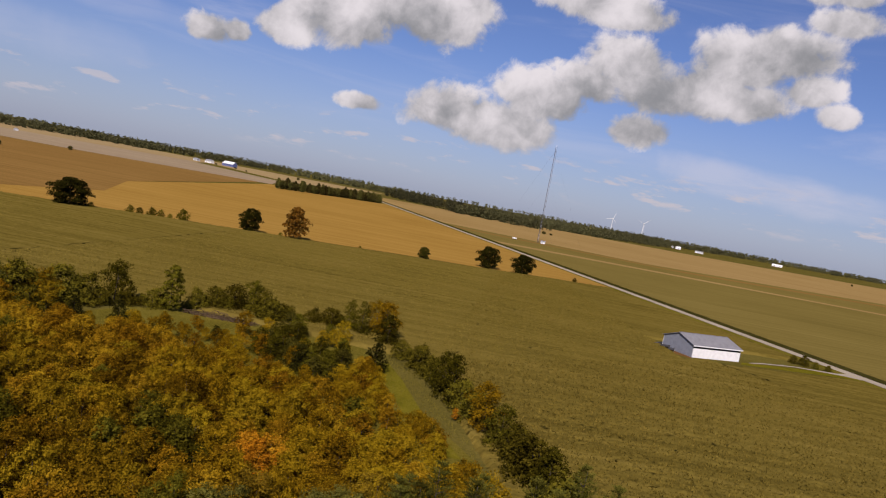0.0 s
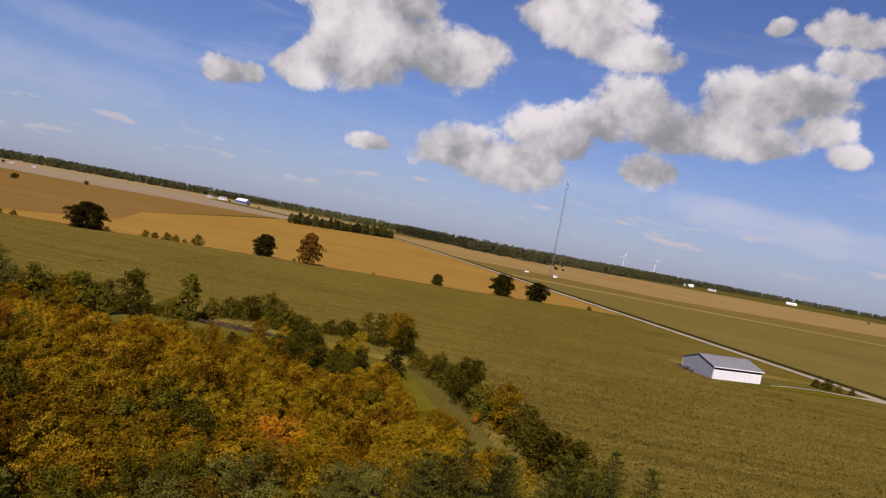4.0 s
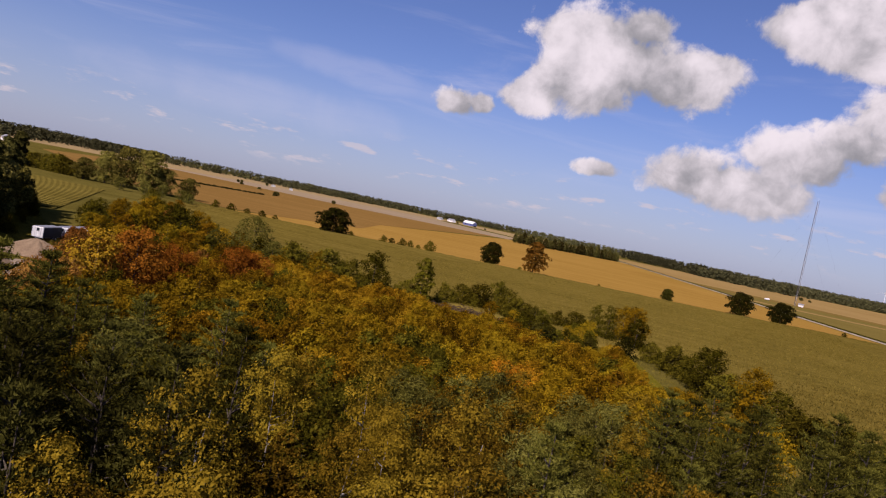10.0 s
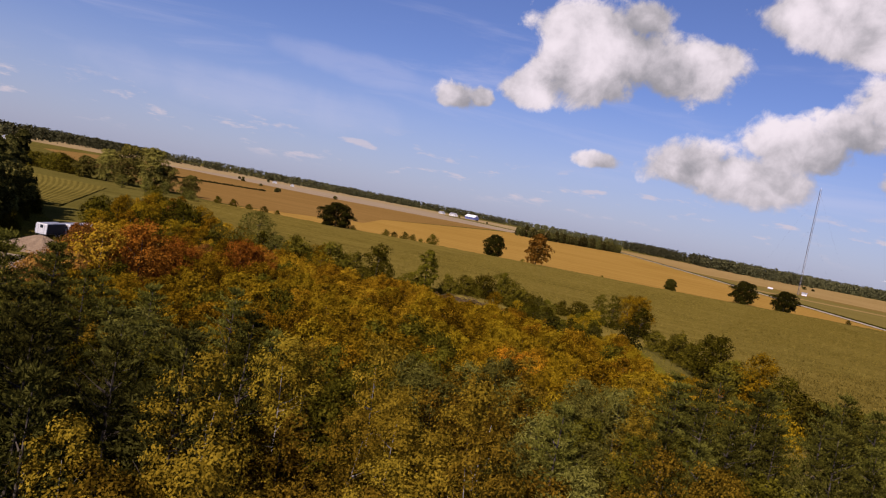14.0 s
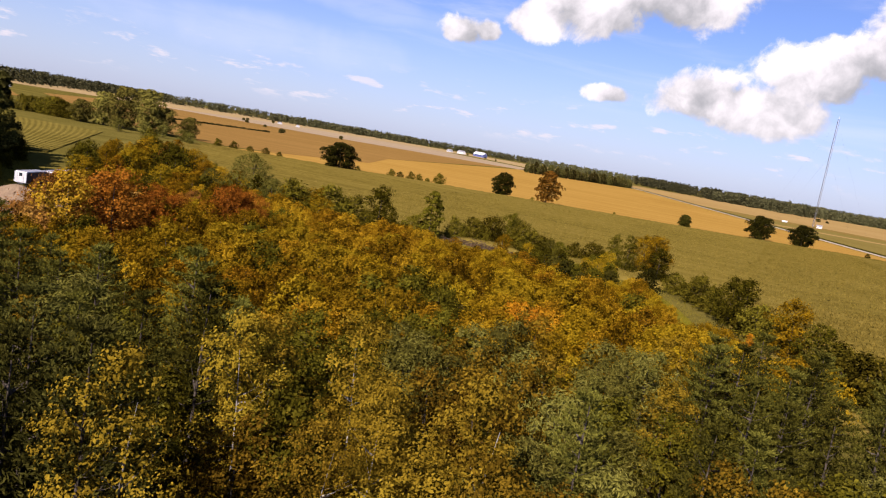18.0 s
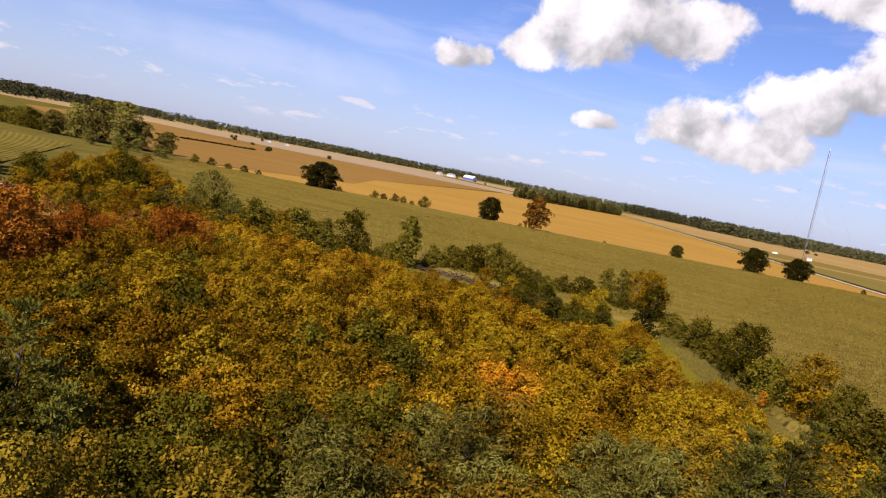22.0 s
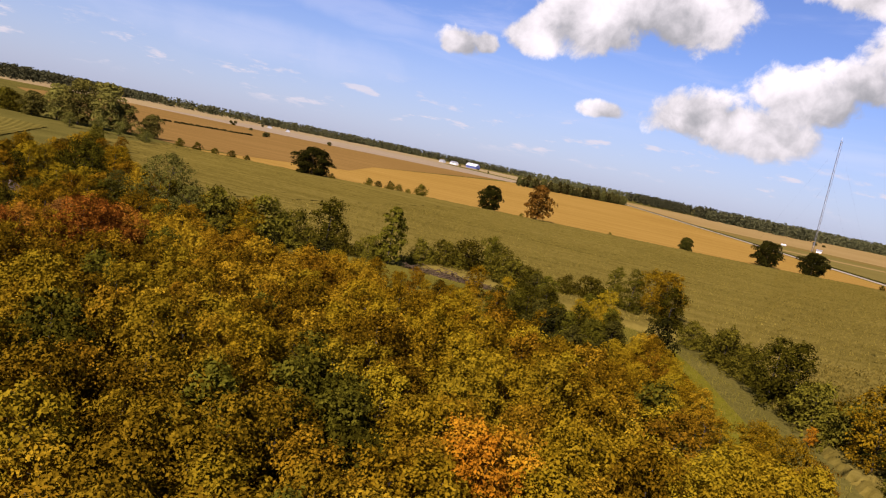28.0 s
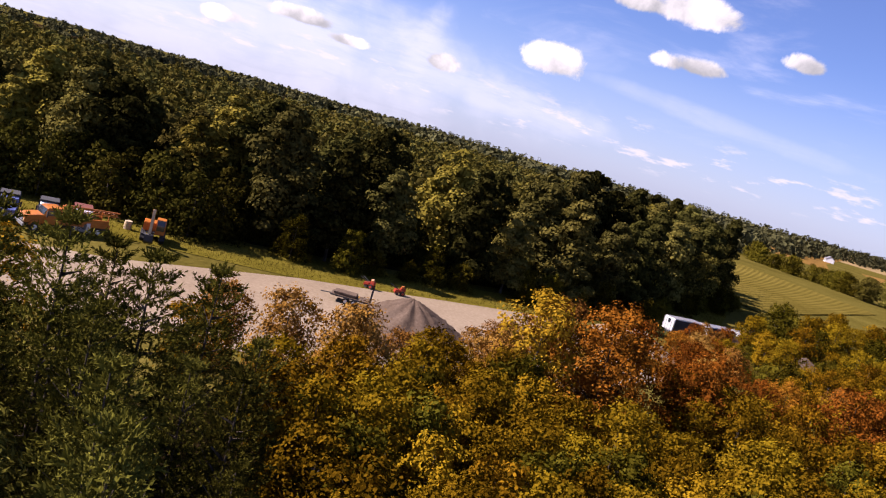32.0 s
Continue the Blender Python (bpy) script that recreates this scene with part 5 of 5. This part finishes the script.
def truck(x, y, turn, paint, body, label):
    b = empty("truck", pose(x, y, 0.08, 0, 0, turn) @ Matrix.Diagonal((0.76, 0.76, 0.76, 1)), label, "truck", "parked trucks")
    truck_front(b, paint)
    if body is not None:
        bed = part("dump_body", wedge([(-5.2, 1.1), (0.0, 1.1), (0.0, 2.7), (0.7, 3.1), (0.7, 3.16), (-0.1, 2.9), (-5.0, 2.5)], -1.2, 1.2, 0.03), body, b, "steel tipping body with a cab guard")
        for i in range(6):
            for s in (-1, 1):
                part("stake", boxed(-4.9 + i * 0.95, -4.78 + i * 0.95, s * 1.24 - 0.04, s * 1.24 + 0.04, 1.15, 2.45), body, bed)
    else:
        part("flat_bed", boxed(-5.2, 0.1, -1.2, 1.2, 1.05, 1.22, bevel=0.02), DARK_STEEL, b)
    return b


truck(-91.0, 5.9, 19, BLUE, DARK_STEEL, "blue dump truck parked nose-out under the trees")
truck(-92.0, 9.4, 17, WHITE, DARK_STEEL, "white heavy dump truck parked under the trees")
truck(-92.8, 12.6, 17, WHITE, RUSTY, "white dump truck with a rusty red body")


def crane_truck():
    b = empty("crane_truck", pose(-89.5, 11.4, 0.08, 0, 0, -52) @ Matrix.Diagonal((0.9, 0.9, 0.9, 1)), "orange flatbed truck with a lattice boom", "truck")
    truck_front(b, ORANGE)
    part("flat_bed", boxed(-5.2, 0.1, -1.2, 1.2, 1.0, 1.45, bevel=0.03), ORANGE, b)
    for s in (-1, 1):
        part("tool_locker", boxed(-5.0, -0.3, s * 1.12 - 0.1, s * 1.12 + 0.1, 1.45, 1.95, bevel=0.03), ORANGE, b, "orange side locker along the bed")
    part("post", boxed(-0.5, -0.1, -0.25, 0.25, 1.4, 3.0, bevel=0.03), ORANGE, b)
    boom = part("boom", rodded((-0.3, 0, 3.0), (-6.6, 0, 2.7), 0.16, 0.1), ORANGE, b, "long orange folded boom")
    for i in range(10):
        x = -0.6 - i * 0.6
        part("brace", rodded((x, -0.35, 2.5), (x - 0.3, 0.0, 2.95 - i * 0.03), 0.035, seg=5), ORANGE, boom)
        part("brace", rodded((x, 0.35, 2.5), (x - 0.3, 0.0, 2.95 - i * 0.03), 0.035, seg=5), ORANGE, boom)
    for s in (-1, 1):
        part("rail", rodded((-0.4, s * 0.35, 2.5), (-6.6, s * 0.35, 2.3), 0.05, seg=6), ORANGE, boom)
        for x in (-5.0, -2.5):
            part("upright", boxed(x - 0.06, x + 0.06, s * 0.9 - 0.06, s * 0.9 + 0.06, 1.4, 2.5), ORANGE, b)


crane_truck()


def excavator():
    b = empty("excavator", pose(-95.5, 19.4, 0.08, 0, 0, 10), "orange tracked excavator with its arm folded, beside the wood", "excavator")
    for s in (-1, 1):
        tr = part("track", wedge([(-1.7, 0.35), (-1.4, 0.0), (1.4, 0.0), (1.7, 0.35), (1.4, 0.75), (-1.4, 0.75)], s * 1.0 - 0.28, s * 1.0 + 0.28, 0.03), BLACK, b, "black crawler track")
        for i in range(12):
            part("shoe", boxed(-1.45 + i * 0.25, -1.3 + i * 0.25, s * 1.0 - 0.3, s * 1.0 + 0.3, 0.75, 0.8), DARK_STEEL, tr)
    part("turntable", rodded((0, 0, 0.7), (0, 0, 0.95), 0.7, seg=20), DARK_STEEL, b)
    part("engine_housing", wedge([(-2.0, 0.95), (0.2, 0.95), (0.2, 1.9), (-1.7, 1.9), (-2.0, 1.6)], -1.15, 1.15, 0.06), ORANGE, b)
    cab = part("cab", wedge([(0.1, 0.95), (1.5, 0.95), (1.5, 2.0), (1.2, 2.6), (0.1, 2.65)], 0.15, 1.15, 0.05), ORANGE, b)
    part("windscreen", wedge([(1.53, 1.4), (1.56, 1.4), (1.56, 2.0), (1.27, 2.55), (1.24, 2.55), (1.53, 2.0)], 0.25, 1.05, 0), GLASS, cab)
    part("side_window", boxed(0.3, 1.25, 1.16, 1.18, 1.5, 2.4), GLASS, cab)
    boom = part("boom", wedge([(1.0, 1.2), (1.4, 1.0), (3.0, 3.6), (3.2, 4.0), (2.8, 4.0)], -0.5, -0.15, 0.04), ORANGE, b, "raised orange boom")
    part("ram", rodded((1.5, -0.32, 1.2), (2.6, -0.32, 2.6), 0.08), STEEL, boom)
    arm = part("arm", wedge([(2.8, 4.0), (3.3, 4.0), (3.6, 1.4), (3.3, 1.3)], -0.48, -0.18, 0.03), CREAM, b, "sun-bleached dipper arm")
    bucket = part("bucket", wedge([(3.2, 1.3), (3.8, 1.3), (3.9, 0.6), (3.4, 0.25), (3.0, 0.5)], -0.8, 0.1, 0.03), DARK_STEEL, b)
    for i in range(4):
        part("tooth", boxed(3.0, 3.12, -0.75 + i * 0.24, -0.65 + i * 0.24, 0.3, 0.5), STEEL, bucket)


excavator()


def tiller(x, y, turn, label):
    """A small red walk-behind garden machine."""
    b = empty("tiller", pose(x, y, 0.06, 0, 0, turn), label, "tiller", "small machines")
    part("engine", boxed(-0.1, 0.5, -0.3, 0.3, 0.5, 0.95, bevel=0.06), RED, b)
    part("tank", rodded((0.0, 0, 0.98), (0.3, 0, 1.08), 0.2, seg=12), ORANGE, b)
    part("tine_guard", wedge([(-0.9, 0.3), (-0.8, 0.7), (-0.2, 0.75), (-0.1, 0.5)], -0.4, 0.4, 0.03), RED, b)
    for s in (-1, 1):
        wheel(b, 0.15, s * 0.4, 0.3, 0.16, RED)
        part("handlebar", rodded((-0.3, s * 0.2, 0.7), (-1.4, s * 0.32, 1.15), 0.03), DARK_STEEL, b)
    part("tines", rodded((-0.55, -0.35, 0.22), (-0.55, 0.35, 0.22), 0.2, seg=8), DARK_STEEL, b)


tiller(-97.5, 44.8, 60, "red walk-behind tiller parked on the grass")
tiller(-97.8, 48.6, 100, "orange-red walk-behind tiller parked on the grass")


def flat_trailer():
    b = empty("flat_trailer", pose(-88.5, 42.0, 0.08, 0, 0, 80), "dark flat trailer with upright end stakes", "trailer")
    deck = part("deck", boxed(-2.2, 2.2, -1.0, 1.0, 0.62, 0.75, bevel=0.01), DARK_STEEL, b)
    for i in range(9):
        part("plank", boxed(-2.15 + i * 0.48, -1.7 + i * 0.48, -0.95, 0.95, 0.754, 0.80), SAND, deck)
    for s in (-1, 1):
        part("stake", boxed(2.05, 2.17, s * 0.8 - 0.06, s * 0.8 + 0.06, 0.75, 2.2), DARK_STEEL, b)
        for x in (-0.45, 0.45):
            wheel(b, x, s * 0.98, 0.34, 0.22)
    part("drawbar", rodded((-2.2, 0, 0.6), (-3.4, 0, 0.5), 0.06), DARK_STEEL, b)
    part("sheet_load", boxed(-1.9, 0.6, -0.8, 0.8, 0.82, 1.1, bevel=0.06), SAND, b, "brown sheeted load on the deck")


flat_trailer()
bm = rodded((0, 0, 0), (0, 0, 0.95), 0.42, seg=18)
barrel = empty("barrel", pose(-97.6, 16.2, 0.06), "cream steel barrel standing in the weeds", "barrel")
part("drum", bm, CREAM, barrel)
for z in (0.3, 0.62):
    part("hoop", rodded((0, 0, z), (0, 0, z + 0.05), 0.44, seg=18), CREAM, barrel)


def site_trailer(x, y, turn, label):
    """White box trailer with a window, door, ribs and wheels."""
    b = empty("box_trailer", pose(x, y, 0.0, 0, 0, turn), label, "trailer", "white trailers")
    L, W, H = 6.0, 2.3, 2.1
    body = part("body", boxed(-L / 2, L / 2, -W / 2, W / 2, 0.75, 0.75 + H, bevel=0.06), WHITE, b)
    for i in range(10):
        xx = -L / 2 + 0.35 + i * 0.64
        for s in (-1, 1):
            part("rib", boxed(xx - 0.03, xx + 0.03, s * (W / 2 + 0.015) - 0.015, s * (W / 2 + 0.015) + 0.015, 0.85, 0.65 + H), GREY_WALL, body)
    part("roof", boxed(-L / 2 + 0.05, L / 2 - 0.05, -W / 2 + 0.05, W / 2 - 0.05, 0.754 + H, 0.80 + H, bevel=0.01), STEEL, b, "weathered grey roof")
    for yy in (-0.62, 0.62):
        d = part("rear_door", boxed(L / 2, L / 2 + 0.04, yy - 0.56, yy + 0.56, 0.85, 0.65 + H, bevel=0.01), GREY_WALL, b)
        part("lock_bar", rodded((L / 2 + 0.06, yy, 0.9), (L / 2 + 0.06, yy, 0.6 + H), 0.025), STEEL, d)
    # Added dark panel paints this side's shade; the body is white all round.
    part("side_panel", boxed(-L / 2 + 0.1, L / 2 - 0.1, W / 2 + 0.035, W / 2 + 0.05, 0.82, 0.68 + H), DARK_STEEL, b, "dark panel painting the shade on this side")
    part("window", boxed(L / 2 + 0.045, L / 2 + 0.06, -0.3, 0.3, 2.0, 2.6), GLASS, b, "small dark window")
    part("underframe", boxed(-L / 2 + 0.1, L / 2 - 0.1, -0.5, 0.5, 0.5, 0.74), DARK_STEEL, b)
    for s in (-1, 1):
        for xx in (-1.2, -0.2):
            wheel(b, xx, s * 1.0, 0.45, 0.28)
        part("landing_leg", rodded((2.4, s * 0.7, 0.0), (2.4, s * 0.7, 0.6), 0.06), DARK_STEEL, b)


site_trailer(-116.6, 97.2, -76, "white box trailer parked by the woodland")
site_trailer(-117.4, 103.6, -74, "white box trailer parked in the weeds")
site_trailer(-119, 110.2, -70, "white box trailer half hidden by scrub")


# ---- barn surroundings ----
def barn_clutter():
    for i, (x, y) in enumerate(((83.5, 229), (82.5, 233), (84.5, 225))):
        b = empty("farm_wagon", pose(x, y, 0, 0, 0, 20 + 25 * i), "low grey farm wagon parked at the shed's end", "wagon", "wagons")
        part("deck", boxed(-2.0, 2.0, -0.9, 0.9, 0.7, 0.9), DARK_STEEL, b)
        part("side_board", boxed(-2.0, 2.0, -0.95, -0.88, 0.9, 1.4), DARK_STEEL, b)
        for s in (-1, 1):
            for xx in (-1.3, 1.3):
                wheel(b, xx, s * 0.85, 0.35, 0.2)
        part("drawbar", rodded((2.0, 0, 0.6), (3.2, 0, 0.4), 0.05), DARK_STEEL, b)


barn_clutter()
sheet("farm_track", [(110, 229), uv(-3, 12), uv(-3, 4), (108, 224)], 0.07, MOWN, "grassy track from the road to the shed", "track")
sheet("farm_entry", [uv(-3, 12.5), (151, 245), (134, 242.5), (120, 236), (113, 230.6), (113, 229.8), (121, 234.8), (134, 241), (151, 242), uv(-3, 4)], 0.13, GRAVEL, "pale gravel entry that thins out towards the shed", "track")
SOIL = earthy("bare_red_soil", (0.065, 0.033, 0.012), (0.11, 0.056, 0.018), (0.15, 0.085, 0.03), 0.3, 2.0)
sheet("bare_ground", [(73, 236), (80, 224), (88, 217), (91, 220), (86, 232), (82, 243), (76, 243)], 0.09, SOIL, "bare reddish soil beside the shed's gable", "ground")
sheet("barn_apron", [(78, 212), (112, 222), (118, 238), (100, 254), (76, 240)], 0.05, GRASS, "trodden grass round the shed", "grass")
for x, y, s in ((138, 251, 0.7), (141, 249, 0.9), (144.5, 247.5, 0.6), (148.5, 246, 0.55)):
    grow("bush", x, y, s, 1.0, "low dark shrub beside the farm track")


# ---- far farms ----
def house(x, y, L, W, E, R, turn, wall, roof_mat, label, name="farm_house"):
    b = empty(name, pose(x, y, 0, 0, 0, turn), label, "building", "far farms")
    bm = wedge([(0, 0), (W, 0), (W, E), (W / 2, R), (0, E)], 0, L, 0)
    body = part("wall", bm, wall, b)
    for s in (0, 1):
        bm = bmesh.new()
        x0, x1 = (-0.5, W / 2) if s == 0 else (W + 0.5, W / 2)
        z0 = E - (R - E) / (W / 2) * 0.5 + 0.1
        f = bm.faces.new([bm.verts.new(p) for p in ((x0, -0.5, z0), (x0, L + 0.5, z0), (x1, L + 0.5, R + 0.1), (x1, -0.5, R + 0.1))])
        g = bmesh.ops.extrude_face_region(bm, geom=[f])
        bmesh.ops.translate(bm, vec=(0, 0, 0.2), verts=[v for v in g["geom"] if isinstance(v, bmesh.types.BMVert)])
        bmesh.ops.recalc_face_normals(bm, faces=bm.faces)
        part("roof", bm, roof_mat, b)
    for i in range(3):
        part("window", boxed(-0.05, -0.01, L * (0.2 + 0.25 * i), L * (0.2 + 0.25 * i) + L * 0.1, E * 0.4, E * 0.75), GLASS, body)
    return b


house(-590, 1955, 40, 16, 7, 13, 60, BLUE, WHITE, "large blue farm barn with a white roof", "farm_barn")
house(-640, 1930, 24, 10, 5, 9, 60, WHITE, STEEL, "white farm house with a grey roof")
house(-672, 1915, 16, 10, 4, 7, 60, GREY_WALL, STEEL, "grey farm shed beside the farm house", "farm_shed")
house(-890, 1470, 12, 7, 3, 5, 40, GREY_WALL, STEEL, "white farm house far across the stubble")
house(-925, 1450, 16, 8, 3, 4.6, 40, GREY_WALL, STEEL, "grey farm shed far across the stubble", "farm_shed")
house(785, 2455, 30, 14, 5, 9, 70, WHITE, WHITE, "long white farm building near the far woods", "farm_barn")
house(860, 2450, 26, 12, 4, 7, 70, WHITE, STEEL, "white farm shed near the far woods", "farm_shed")
house(1270, 2760, 36, 13, 5, 9, 75, WHITE, WHITE, "long white poultry house on the horizon", "farm_barn")
house(-760, 620, 14, 9, 4, 7, 60, WHITE, STEEL, "small white house among the far woods")
house(122, 863, 5, 3.2, 2.6, 3.4, 80, WHITE, STEEL, "small white equipment cabin beside the mast", "cabin")


def tank(x, y):
    b = empty("tank", pose(x, y, 0, 0, 0, 15), "white horizontal tank on stands near the mast", "tank")
    part("vessel", rodded((-2.2, 0, 1.5), (2.2, 0, 1.5), 0.9, seg=24), WHITE, b)
    for s in (-1, 1):
        part("end_cap", rodded((s * 2.2, 0, 1.5), (s * 2.6, 0, 1.5), 0.88, 0.5, seg=24), WHITE, b)
        part("saddle", boxed(s * 1.5 - 0.2, s * 1.5 + 0.2, -0.8, 0.8, 0, 0.75), DARK_STEEL, b)


tank(83, 838)


def turbine(az, d, turn):
    b = empty("wind_turbine", pose(d * math.sin(radians(az)), d * math.cos(radians(az)), -10), "white wind turbine on the far horizon", "wind turbine", "wind turbines")
    part("tower", rodded((0, 0, 0), (0, 0, 85), 1.7, 1.0, seg=16), WHITE, b)
    part("nacelle", boxed(-2, 2, -6, 4, 84, 88.5, bevel=0.4), WHITE, b)
    hub = part("hub", rodded((0, -6, 86.5), (0, -8.5, 86.5), 2.0, 1.0), WHITE, b)
    for i in range(3):
        a = radians(turn + 120 * i)
        part("blade", rodded((0, -7.2, 86.5), (42 * math.sin(a), -7.2, 86.5 + 42 * math.cos(a)), 0.9, 0.25, seg=6), WHITE, hub)


turbine(12.4, 4300, 20)
turbine(14.7, 4000, 50)
